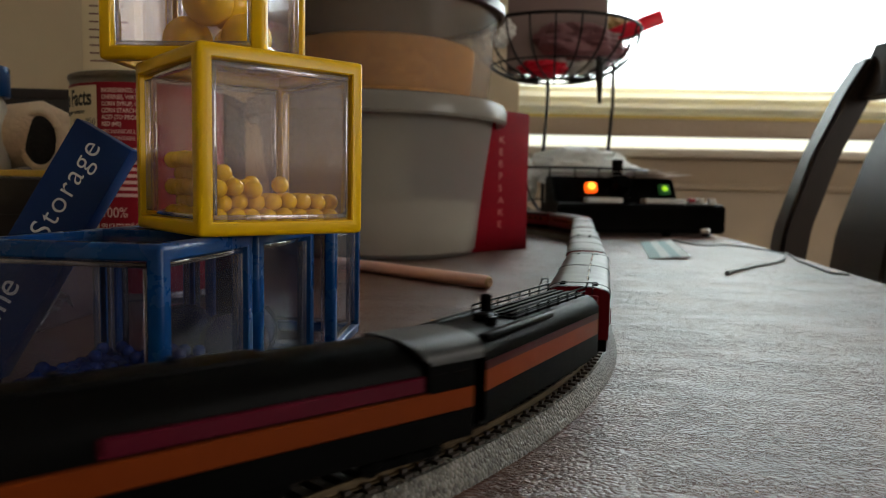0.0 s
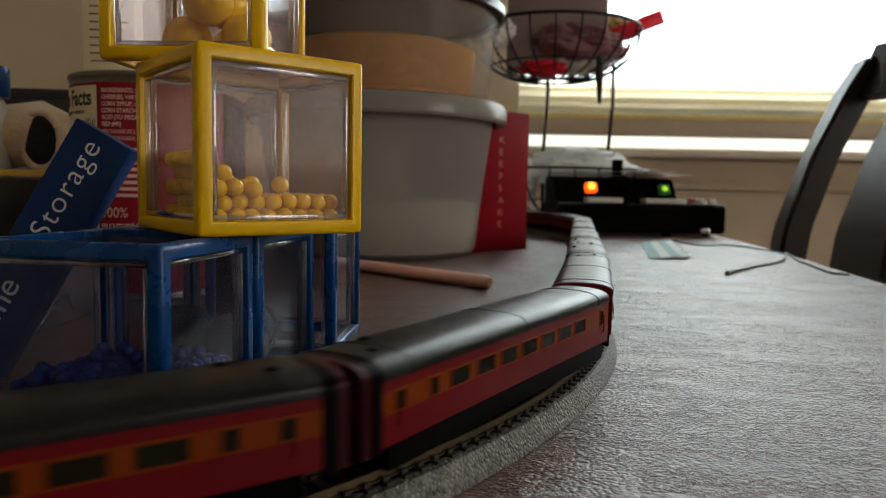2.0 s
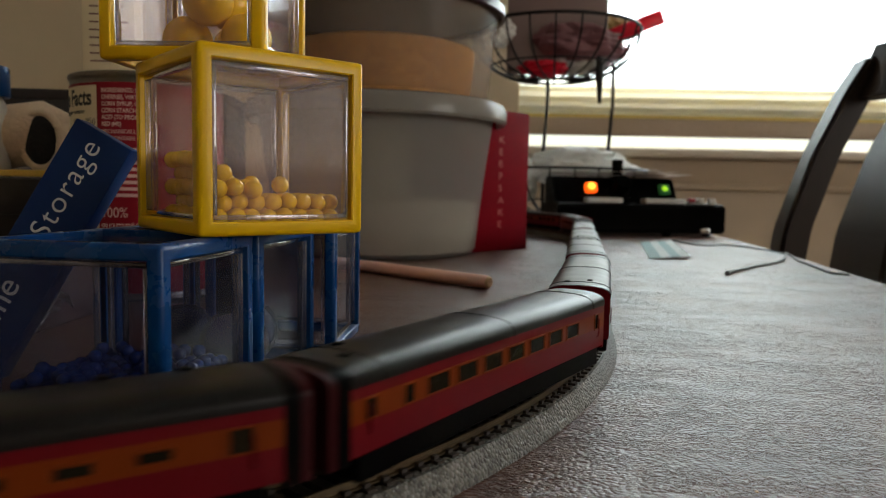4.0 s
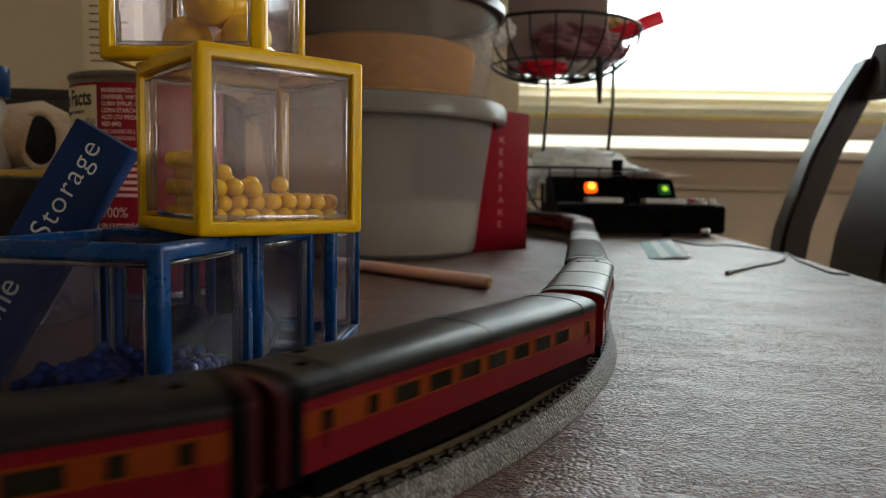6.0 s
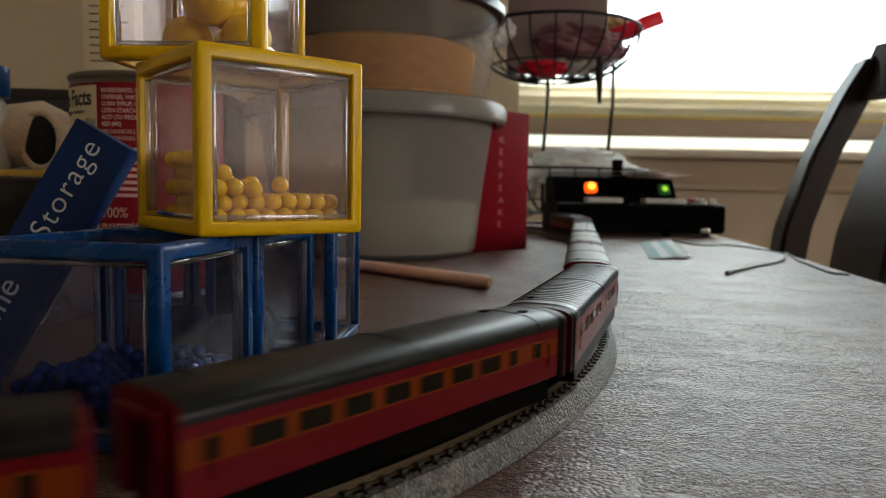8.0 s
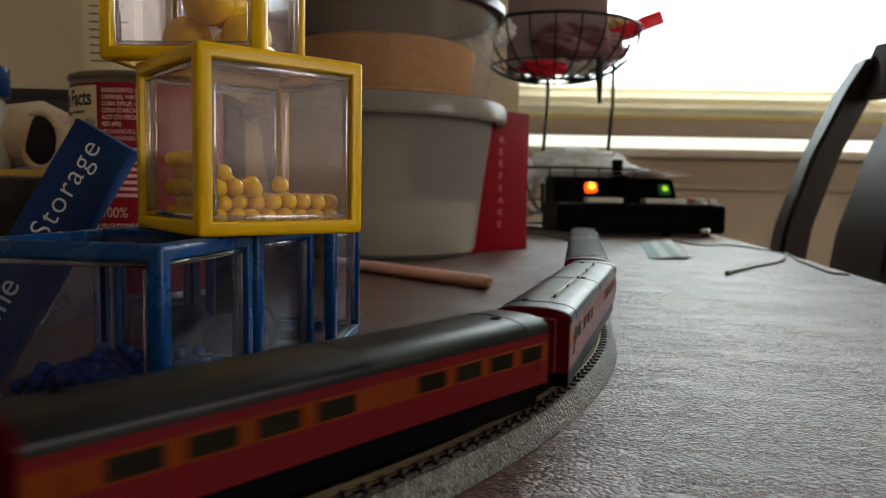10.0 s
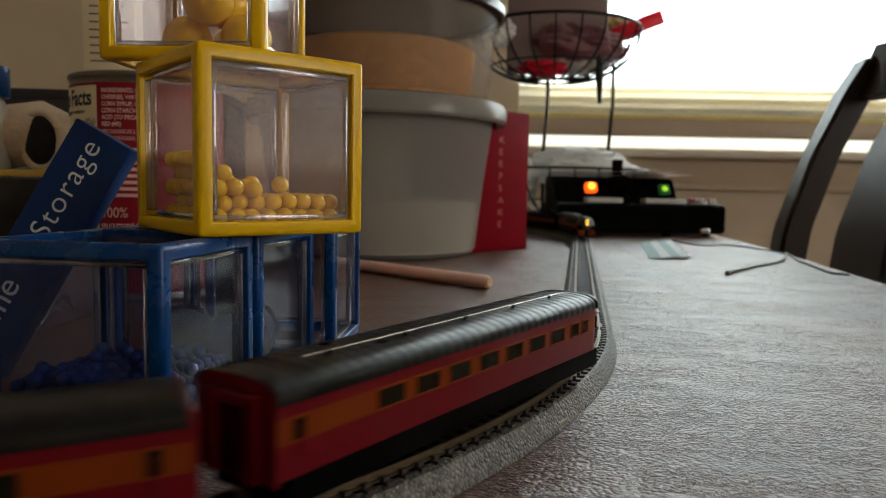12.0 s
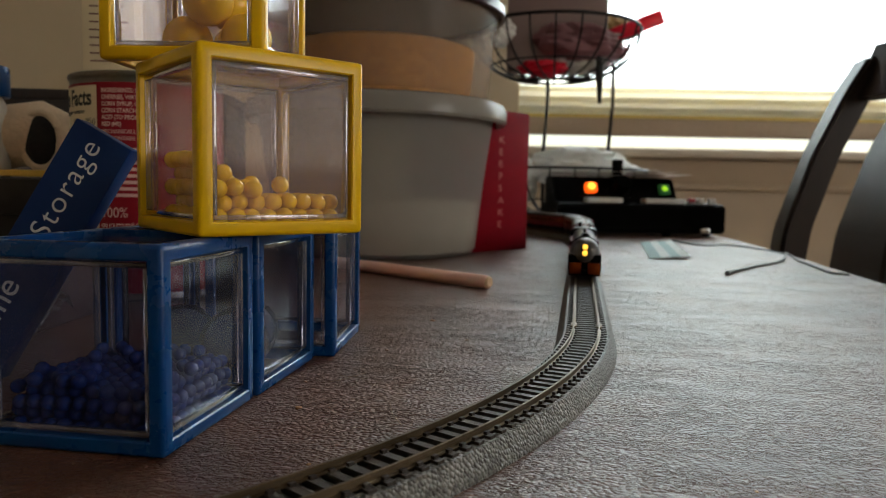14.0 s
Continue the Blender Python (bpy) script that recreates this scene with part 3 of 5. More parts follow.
def passenger_car(name, length, windows, label, ends=(False, False), doors=(), rod=False, vents=(), round_end=False, ribbed=False, group="carriages of the train"):
    """windows: (from the front, width, height). ends: a close-coupled bellows at the front or back. doors: baggage doors (from the front, width)."""
    car = tagged(holder(name, 0, 0, 0), label, "model train car", group)
    L = length / 2
    low, sill, belt, plate, peak = 7.2, 12.7, 17.0, 19.0, 22.8
    y0, y1 = -L, L
    back = -L + (8 if round_end else 0)

    def band(nm, z0, z1, w, mat, text):
        bm = B()
        if round_end:
            out = [(w, y1), (-w, y1), (-w, back)]
            for i in range(1, 12):
                th = math.pi + math.pi * i / 12
                out.append((w * math.cos(th), back + 8 * math.sin(th)))
            out.append((w, back))
            a = [bm.verts.new((x, y, z0)) for x, y in out]
            b = [bm.verts.new((x, y, z1)) for x, y in out]
            for i in range(len(out)):
                j = (i + 1) % len(out)
                bm.faces.new((a[i], a[j], b[j], b[i]))
            bm.faces.new(a)
            bm.faces.new(list(reversed(b)))
        else:
            box(bm, -w, w, y0, y1, z0, z1)
        return part(nm, bm, mat, car, text)
    band("lower_side", low, sill, SIDE_X, CAR_RED, "red lower side")
    band("window_band", sill, belt, SIDE_X, CAR_ORANGE, "orange window band")
    band("letterboard", belt, plate, SIDE_X, CAR_RED, "red strip below the roof")
    # roof
    bm = B()
    if round_end:
        prof = roof_outline(SIDE_X + 0.25, plate, peak)
        rings = []
        for y, k, zk in ((y1, 1, 1), (back, 1, 1), (back - 4, 0.87, 0.95), (back - 6.8, 0.6, 0.82), (back - 8.2, 0.22, 0.66)):
            rings.append([bm.verts.new((x * k, y, plate + (z - plate) * zk)) for x, z in prof])
        for a, b in zip(rings, rings[1:]):
            for i in range(len(prof)):
                j = (i + 1) % len(prof)
                bm.faces.new((a[i], a[j], b[j], b[i]))
        bm.faces.new(rings[0])
        bm.faces.new(list(reversed(rings[-1])))
    else:
        extrude(bm, roof_outline(SIDE_X + 0.25, plate, peak), y0 + 0.4, y1 - 0.4)
    roof = part("roof", bm, ROOF, car, "satin black rounded roof")
    # seams across the roof
    ol = roof_outline(SIDE_X + 0.42, plate, peak + 0.17)
    for y in [y0 + 9, y1 - 9] + ([] if round_end else [0]):
        if round_end and y < 0:
            continue
        part("roof_seam", extrude(B(), ol, y - 0.25, y + 0.25), ROOF, roof)
    if ribbed:
        ribs = B()
        rib = roof_outline(SIDE_X + 0.36, plate, peak + 0.14)
        for k in range(int((length - 8) / 3.4)):
            extrude(ribs, rib, y0 + 5 + 3.4 * k, y0 + 5.9 + 3.4 * k)
        part("roof_ribbing", ribs, ROOF, roof, "fine ribs across the black roof")["kind"] = "stuff"
    for y, x in vents:
        part("roof_vent", box(B(), x - 0.9, x + 0.9, y1 - y - 1.2, y1 - y + 1.2, peak - 2.4, peak + 0.35, bevel=0.3, seg=1), BLACK, roof)
    if rod:
        bm = tube(B(), [(-2.5, y, peak + 0.75) for y in (y1 - 12, 0, y0 + 14)], 0.2, 6)
        part("roof_antenna", bm, CHROME, roof, "thin metal aerial rod on posts")
        for f in (0.06, 0.28, 0.5, 0.72, 0.92):
            y = y1 - 12 - f * (length - 26)
            part("aerial_post", box(B(), -2.9, -2.1, y - 0.4, y + 0.4, peak - 1.2, peak + 1.0, bevel=0.15, seg=1), BLACK, roof)
    # windows with a rim, both sides
    zc = (sill + belt) / 2
    for f, w, h in windows:
        for sx in (-1, 1):
            yc = y1 - f
            win = B()
            x = sx * SIDE_X
            lo, hi = sorted((x - sx * 0.5, x + sx * 0.10))
            box(win, lo, hi, yc - w / 2, yc + w / 2, zc - h / 2, zc + h / 2)
            g = part("window", win, GLASS_DARK, car, smooth=False)
            rim = B()
            lo, hi = sorted((x - sx * 0.3, x + sx * 0.24))
            for a in ((yc - w / 2 - 0.35, yc - w / 2, zc - h / 2 - 0.35, zc + h / 2 + 0.35), (yc + w / 2, yc + w / 2 + 0.35, zc - h / 2 - 0.35, zc + h / 2 + 0.35), (yc - w / 2, yc + w / 2, zc + h / 2, zc + h / 2 + 0.35), (yc - w / 2, yc + w / 2, zc - h / 2 - 0.35, zc - h / 2)):
                box(rim, lo, hi, *a)
            part("window_rim", rim, CAR_ORANGE, g, smooth=False)
    for f, w in doors:
        for sx in (-1, 1):
            yc, x = y1 - f, sx * SIDE_X
            d = B()
            lo, hi = sorted((x - sx * 0.2, x + sx * 0.28))
            box(d, lo, hi, yc - w / 2, yc + w / 2, low + 0.6, sill, bevel=0.08, seg=1)
            box(d, lo, hi, yc - w / 2, yc + w / 2, sill, plate - 0.8, bevel=0.08, seg=1, mat=1)
            part("side_door", d, [CAR_RED, CAR_ORANGE], car)
    # grab irons, steps
    for sx in (-1, 1):
        for y in ((y1 - 5, y0 + 5) if not round_end else (y1 - 5,)):
            bm = tube(B(), [(sx * 9.6, y, 10.5), (sx * 10.1, y, 10.7), (sx * 10.1, y, 15.5), (sx * 9.6, y, 15.7)], 0.16, 5)
            part("grab_iron", bm, CAR_RED, car)
    # underframe, made wider and deeper to stand in for the shadow beneath
    part("underframe", box(B(), -9.1, 9.1, y0 + 3, y1 - 3, 2.0, 7.2, bevel=0.3, seg=1), BLACK, car, "black underframe, enlarged to stand in for the shadow beneath")
    part("equipment_box", box(B(), -7.6, 7.6, -16, 18, 1.4, 3.2, bevel=0.4, seg=1), BLACK, car)
    truck(car, L - 17)
    truck(car, -L + 17)
    # ends
    for at_front, bellows in ((True, ends[0]), (False, ends[1])):
        if round_end and not at_front:
            continue
        y, d = (y1, 1) if at_front else (y0, -1)
        if bellows:
            for k0, k1, w, mat in ((-0.2, 2.5, 9.75, BLACK), (2.5, 4.4, 9.3, MAROON)):
                lo, hi = sorted((y + d * k0, y + d * k1))
                ol = [(-w, 6.4), (w, 6.4)] + [(x, z) for x, z in roof_outline(w, 18.9, 22.6)]
                part("bellows", extrude(B(), ol, lo, hi), mat, car, "folded bellows between carriages")
        else:
            lo, hi = sorted((y - d * 0.1, y + d * 1.4))
            bm = B()
            for a in ((-6.2, -3.4, 6.4, 20.2), (3.4, 6.2, 6.4, 20.2), (-3.4, 3.4, 18.2, 20.2)):
                box(bm, a[0], a[1], lo, hi, a[2], a[3], bevel=0.3, seg=1)
            part("end_diaphragm", bm, CAR_RED, car, "red doorway frame on the end")
            lo, hi = sorted((y - d * 0.2, y + d * 0.3))
            part("end_door", box(B(), -3.3, 3.3, lo, hi, 6.8, 18.1), MAROON, car)
            ol = [(-9.5, 6.4), (9.5, 6.4)] + roof_outline(9.5, 18.9, 22.6)
            lo, hi = sorted((y - d * 0.5, y + d * 0.15))
            part("end_wall", extrude(B(), ol, lo, hi), CAR_RED, car, "red end wall")
            lo, hi = sorted((y, y + d * 4.2))
            part("coupler", box(B(), -0.9, 0.9, lo, hi, 2.6, 4.2, bevel=0.25, seg=1), BLACK, car)
    if round_end:
        for a in (28, 62, 90, 118, 152):
            c, q = math.cos(radians(a)), math.sin(radians(a))
            g = part("window", box(B(), -1.5, 1.5, -0.3, 0.12, -1.6, 1.6), GLASS_DARK, car, smooth=False)
            g.matrix_basis = Matrix.Translation(Vector((9.6 * c, back - 8 * q, zc)) * MM) @ Matrix.Rotation(math.atan2(-q * 9.6, c * 8) + math.pi / 2, 4, "Z")
        part("tail_light", ball(B(), 0, y0 - 0.2, 18.2, 1.1), SILVER, car, "bright tail light")
        for sx in (-1, 1):
            part("side_lamp", ball(B(), sx * 9.5, back - 2.2, 18.0, 0.8), SILVER, car)
    return car


SKIRT_FRONT = 0.5


def locomotive():
    e = tagged(holder("steam_locomotive", 0, 0, 0), "black streamlined model steam locomotive with orange and red skirts", "model locomotive")
    L = 68
    bm = B()
    # boiler under a smooth casing
    casing = [(-8.6, 12), (8.6, 12)] + roof_outline(8.6, 14.0, 24.2)
    extrude(bm, casing, -56, 50)
    part("boiler", bm, BLACK, e, "black smooth boiler casing")
    m = Matrix.Translation((0, 50, 15.2)) @ Matrix.Rotation(-math.pi / 2, 4, "X")
    bm = B()
    lathe(bm, [(8.8, 0), (8.8, 6), (8.2, 9), (6.4, 11.5), (3.2, 13), (0, 13.5)], 32)
    bm.transform(m)
    part("smokebox_front", bm, surface("smokebox_grey", (0.08, 0.072, 0.068), 0.45, metal=0.3, vary=0.15), e, "dark silver-grey rounded smokebox front")
    bm = B()
    box(bm, -2.2, 2.2, 60.5, 64.6, 13.6, 21.0, bevel=0.8)
    part("headlight_housing", bm, BLACK, e)
    for z in (19.2, 15.6):
        bm = B()
        lathe(bm, [(0, 0.9), (1.2, 0.6), (1.55, 0), (1.55, -0.6)], 16)
        bm.transform(Matrix.Translation((0, 64.8, z)) @ Matrix.Rotation(-math.pi / 2, 4, "X"))
        part("headlight", bm, LAMP_Y, e, "lit yellow headlight")
    # skirts and running boards
    for sx in (-1, 1):
        for nm, z0, z1, mat, yb, yf in (("skirt_red", 15.4, 18.2, SKIRT_RED, -54, SKIRT_FRONT), ("skirt_orange", 10.6, 14.9, CAR_ORANGE, -66, 58), ("skirt_black", 5.0, 10.6, BLACK, -66, 40)):
            lo, hi = sorted((sx * 8.4, sx * 9.7))
            part(nm, box(B(), lo, hi, yb, yf, z0, z1, bevel=0.2, seg=1), mat, e)
    # pilot
    bm = B()
    extrude(bm, [(-9.2, 2.0), (9.2, 2.0), (9.6, 6), (9.6, 14.2), (-9.6, 14.2), (-9.6, 6)], 52, 62)
    part("pilot", bm, BLACK, e)
    for sx in (-1, 1):
        lo, hi = sorted((sx * 2.0, sx * 8.8))
        part("pilot_panel", box(B(), lo, hi, 61.6, 62.8, 3, 9.6, bevel=0.3), CAR_ORANGE, e, "orange pilot panel")
    part("coupler", box(B(), -1.1, 1.1, 61, 66, 3.4, 5.6, bevel=0.3), BLACK, e)
    part("footplate", box(B(), -9.4, 9.4, 40, 61, 13.0, 14.6, bevel=0.3), BLACK, e)
    # domes, stack, skyline casing
    part("skyline_casing", extrude(B(), [(-3.6, 22.4), (3.6, 22.4), (3.2, 24.6), (0, 25.2), (-3.2, 24.6)], -26, 46), BLACK, e)
    part("chimney", lathe(B(), [(2.2, 23.5), (2.2, 26), (1.5, 26.1), (1.5, 25), (0, 25)], 16, 0, 42), BLACK, e)
    for y in (20, 4, -12):
        part("safety_valve", lathe(B(), [(0.9, 24.5), (0.9, 25.8), (0, 26.2)], 10, 0, y), BLACK, e)
    # cab
    cab = [(-9.6, 6.5), (9.6, 6.5)] + roof_outline(9.7, 19.4, 23.9)
    c = part("cab", extrude(B(), cab, -66, -55), BLACK, e, "black cab with an arched roof")
    top = extrude(B(), roof_outline(9.9, 20.0, 24.4), -68, -55.5)
    for v in top.verts:
        if v.co.y > -56:
            v.co.y += (v.co.z - 20.0) * 0.9
    part("cab_roof", top, CAB_GREY, c, "dark grey arched cab roof")
    for sx in (-1, 1):
        for y in (-58, -63):
            lo, hi = sorted((sx * 9.3, sx * 9.75))
            part("cab_window", box(B(), lo, hi, y - 1.7, y + 1.7, 15.6, 18.2), BLACK, c)
    # running gear
    for sx in (-1, 1):
        for y in (24, 8, -8, -24):
            bm = B()
            bmesh.ops.create_cone(bm, cap_ends=True, segments=28, radius1=6.0, radius2=5.9, depth=1.4, matrix=Matrix.Translation((sx * 5.0, y, 6.0)) @ Matrix.Rotation(math.pi / 2, 4, "Y"))
            part("driving_wheel", bm, BLACK, e)
        bm = tube(B(), [(sx * 6.6, -26, 5), (sx * 6.6, 40, 5.6)], 0.7, 6)
        part("side_rod", bm, CHROME, e)
        part("cylinder", box(B(), *sorted((sx * 5, sx * 8.3)), 36, 50, 3.2, 9, bevel=0.8), BLACK, e)
    truck(e, 46)
    truck(e, -52)
    part("frame", box(B(), -4, 4, -62, 56, 4, 12.2), BLACK, e)
    return e


def tender():
    e = tagged(holder("locomotive_tender", 0, 0, 0), "black tender with an orange side band and roof rails", "model train car")
    L = 36.0
    outline = [(-9.6, 4.6), (9.6, 4.6), (9.6, 17.0), (9.35, 18.6), (8.7, 20.0), (7.6, 21.1), (6.2, 21.7), (-6.2, 21.7), (-7.6, 21.1), (-8.7, 20.0), (-9.35, 18.6), (-9.6, 17.0)]
    body = part("tank", extrude(B(), outline, -L, L), BLACK, e, "black tank with rounded shoulders")
    for sx in (-1, 1):
        lo, hi = sorted((sx * 9.4, sx * 9.75))
        part("orange_band", box(B(), lo, hi, -L + 1, L, 10.8, 15.2), CAR_ORANGE, e)
        part("maroon_band", box(B(), lo, hi, -L + 1, L, 15.2, 17.0), MAROON, e)
        lo, hi = sorted((sx * 9.4, sx * 9.72))
        part("lower_band", box(B(), lo, hi, -L + 1, L, 5.2, 10.8), BLACK, e)
        # shoulder casing and top rail
        part("shoulder", box(B(), *sorted((sx * 6.2, sx * 9.3)), -2, L - 2, 20.4, 22.1, bevel=0.8, seg=3), BLACK, e)
        bm = tube(B(), [(sx * 5.6, -L + 1, 24.2), (sx * 5.6, 14, 24.2)], 0.25, 6)
        tube(bm, [(sx * 5.6, -L + 1, 23.0), (sx * 5.6, 14, 23.0)], 0.2, 6)
        r = part("top_rail", bm, BLACK, body)
        for k in range(8):
            y = -L + 2 + k * 6.8
            part("rail_post", tube(B(), [(sx * 5.6, y, 21.5), (sx * 5.6, y, 24.3)], 0.22, 5), BLACK, r)
        bm = tube(B(), [(sx * 7, -L - 0.4, 15), (sx * 7, -L - 1.2, 15), (sx * 7, -L - 1.2, 25.4), (sx * 7, -L + 3.5, 25.8), (sx * 7, -L + 4.5, 24.3)], 0.25, 6)
        part("ladder_rail", bm, BLACK, e)
    for x in (-3.4, -1.2, 1.2, 3.4):
        part("deck_board", box(B(), x - 0.6, x + 0.6, -L + 2, 12, 22.3, 22.8), BLACK, body)
    part("deck", box(B(), -5.2, 5.2, -L + 1.5, 13, 21.6, 22.2), BLACK, body)
    part("filler_hatch", box(B(), -2.2, 2.2, 15, 20, 21.6, 23.4, bevel=0.5), BLACK, body)
    part("stack_pipe", lathe(B(), [(1.4, 21.5), (1.4, 26.6), (0.9, 27.0), (0, 27.0)], 12, 2.8, 12), BLACK, body)
    part("vent_cap", lathe(B(), [(1.2, 21.5), (1.2, 23.6), (0, 24.0)], 12, -3.6, 22), BLACK, body)
    part("underframe", box(B(), -8, 8, -L + 1, L - 1, 2.8, 4.7), BLACK, e)
    truck(e, 20)
    truck(e, -20)
    part("rear_plate", box(B(), -9.4, 9.4, -L - 0.4, -L + 0.2, 5, 19), BLACK, e)
    part("coupler", box(B(), -0.9, 0.9, -L - 4, -L, 2.6, 4.2), BLACK, e)
    return e


SPEED = 182.0
# the moments at which each end of a vehicle passes the place 150 mm round the near bend
PASSES = [0.460, 1.215, 1.845, 2.508, 3.155, 3.808, 4.470, 5.132, 5.76, 6.413, 7.0, 7.658, 8.25, 8.90, 9.556, 10.216, 10.978, 11.733, 12.445]
CLOSE = {2, 4, 5, 8, 10, 12}  # close-coupled gaps, by the number of the entry above


def row_of(start, count, pitch, w, h=3.3):
    return [(start + pitch * i, w, h) for i in range(count)]


def build_train():
    """All vehicles, with the distance of each one's middle behind the place named above at time 0."""
    made = []
    eng, ten = locomotive(), tender()
    made.append((ten, -0.460 * SPEED + 41.0, 20))
    made.append((eng, -0.460 * SPEED + 41.0 + 38 + 69.5, 30))
    for i in range(18):
        total = (PASSES[i + 1] - PASSES[i]) * SPEED
        front_close, back_close = i in CLOSE, (i + 1) in CLOSE
        gap_f, gap_b = (4.0 if front_close else 4.2), (4.0 if back_close else 4.2)
        length = total - gap_f - gap_b
        mid = -PASSES[i] * SPEED - gap_f - length / 2
        kw = dict(ends=(front_close, back_close))
        name, text = "passenger_car", "red and orange model passenger carriage with a black roof"
        if i == 0:
            wins = row_of(42.3, 6, 10.05, 7.2) + [(101.5, 2.6, 3.3), (109, 2.4, 3.3), (length - 6, 2.0, 4.0)]
            kw.update(doors=((22, 13),), rod=True, vents=((5, -5), (5, 5), (9, -5), (9, 5), (116, -4), (116, 4)))
            name, text = "baggage_car", "red and orange model baggage carriage with a roof aerial"
        elif i == 4:
            wins = [(9, 3.4, 3.3), (19, 4.5, 1.5), (30, 4.5, 1.5), (72, 4.5, 1.6), (82, 4.5, 1.6), (92, 4.5, 1.6), (104, 3.4, 3.6)]
            kw.update(doors=((62, 9),), vents=((52, -3), (57, -3), (62, -3), (70, 4), (88, 6), (100, 5), (34, 6)))
            name, text = "kitchen_car", "red and orange model kitchen carriage with small windows"
        elif i == 17:
            wins = [(4.5, 2.6, 3.3)] + row_of(27, 7, 11.2, 7.4) + [(104.5, 4.4, 3.3), (111, 3.4, 3.3)]
            kw.update(rod=True, vents=((24, 4), (32, -3)), round_end=True)
            length += 4.2 - 0.6
            mid -= (4.2 - 0.6) / 2
            name, text = "observation_car", "red and orange model observation carriage with a rounded tail"
        elif i == 15:
            wins = row_of(13, 4, 9.9, 7.4) + row_of(88, 4, 9.4, 6.4)
            kw.update(rod=True, vents=((10, 4), (66, -4), (118, 3)))
        elif i == 16:
            wins = [(8, 2.6, 3.3)] + row_of(20, 9, 10.6, 7.2) + [(length - 5, 2.2, 3.6)]
            kw.update(vents=((8, 4), (14, -3)))
        elif i in (12, 13, 14):
            wins = row_of(14, 4, 11.5, 8) + row_of(72, 4, 11, 7.6)
            kw.update(vents=((9, 4), (100, -3)))
        elif i == 11:
            wins = [(5, 2.6, 3.3)] + row_of(14.5, 7, 9.55, 6.8) + [(80.3, 2.6, 3.3), (90, 2.6, 3.3)]
            kw.update(vents=((length - 6, -3), (length - 12, 4)))
        elif back_close:
            wins = [(6, 2.6, 3.3)] + row_of(length - 88.2, 7, 10.6, 7.3) + [(length - 15, 2.6, 3.3), (length - 6, 2.6, 3.3)]
            kw.update(vents=((length - 6, -3), (length - 12, 4)))
        elif front_close:
            wins = [(5.5, 2.6, 3.3), (16.5, 2.6, 3.3)] + row_of(26, 7, 10.6, 7.3) + [(length - 6, 2.0, 4.0)]
            kw.update(vents=((6, -3), (12, 4)))
        else:
            wins = row_of(14, 8, 11.2, 7.4)
            kw.update(vents=((9, 4), (14, -3)))
        kw.update(ribbed=i in (10, 12, 16, 17))
        wins = [w for w in wins if w[0] + w[1] / 2 < length - (9 if i == 17 else 2)]
        made.append((passenger_car(name, length, wins, text, **kw), mid, length / 2 - 17))
    return made


def at_time(mid, half, t):
    """The pose of a vehicle that stands on the rails at two points half a wheelbase from its middle."""
    s = 150 + mid + SPEED * t
    a, _ = on_track(s + half)
    b, _ = on_track(s - half)
    d = a - b
    p = (a + b) / 2
    return pose(p.x * MM, p.y * MM, TOP * MM, 0, 0, math.degrees(math.atan2(d.y, d.x)) - 90)


# ---- the clear cubes ----
CUBE = 46.8


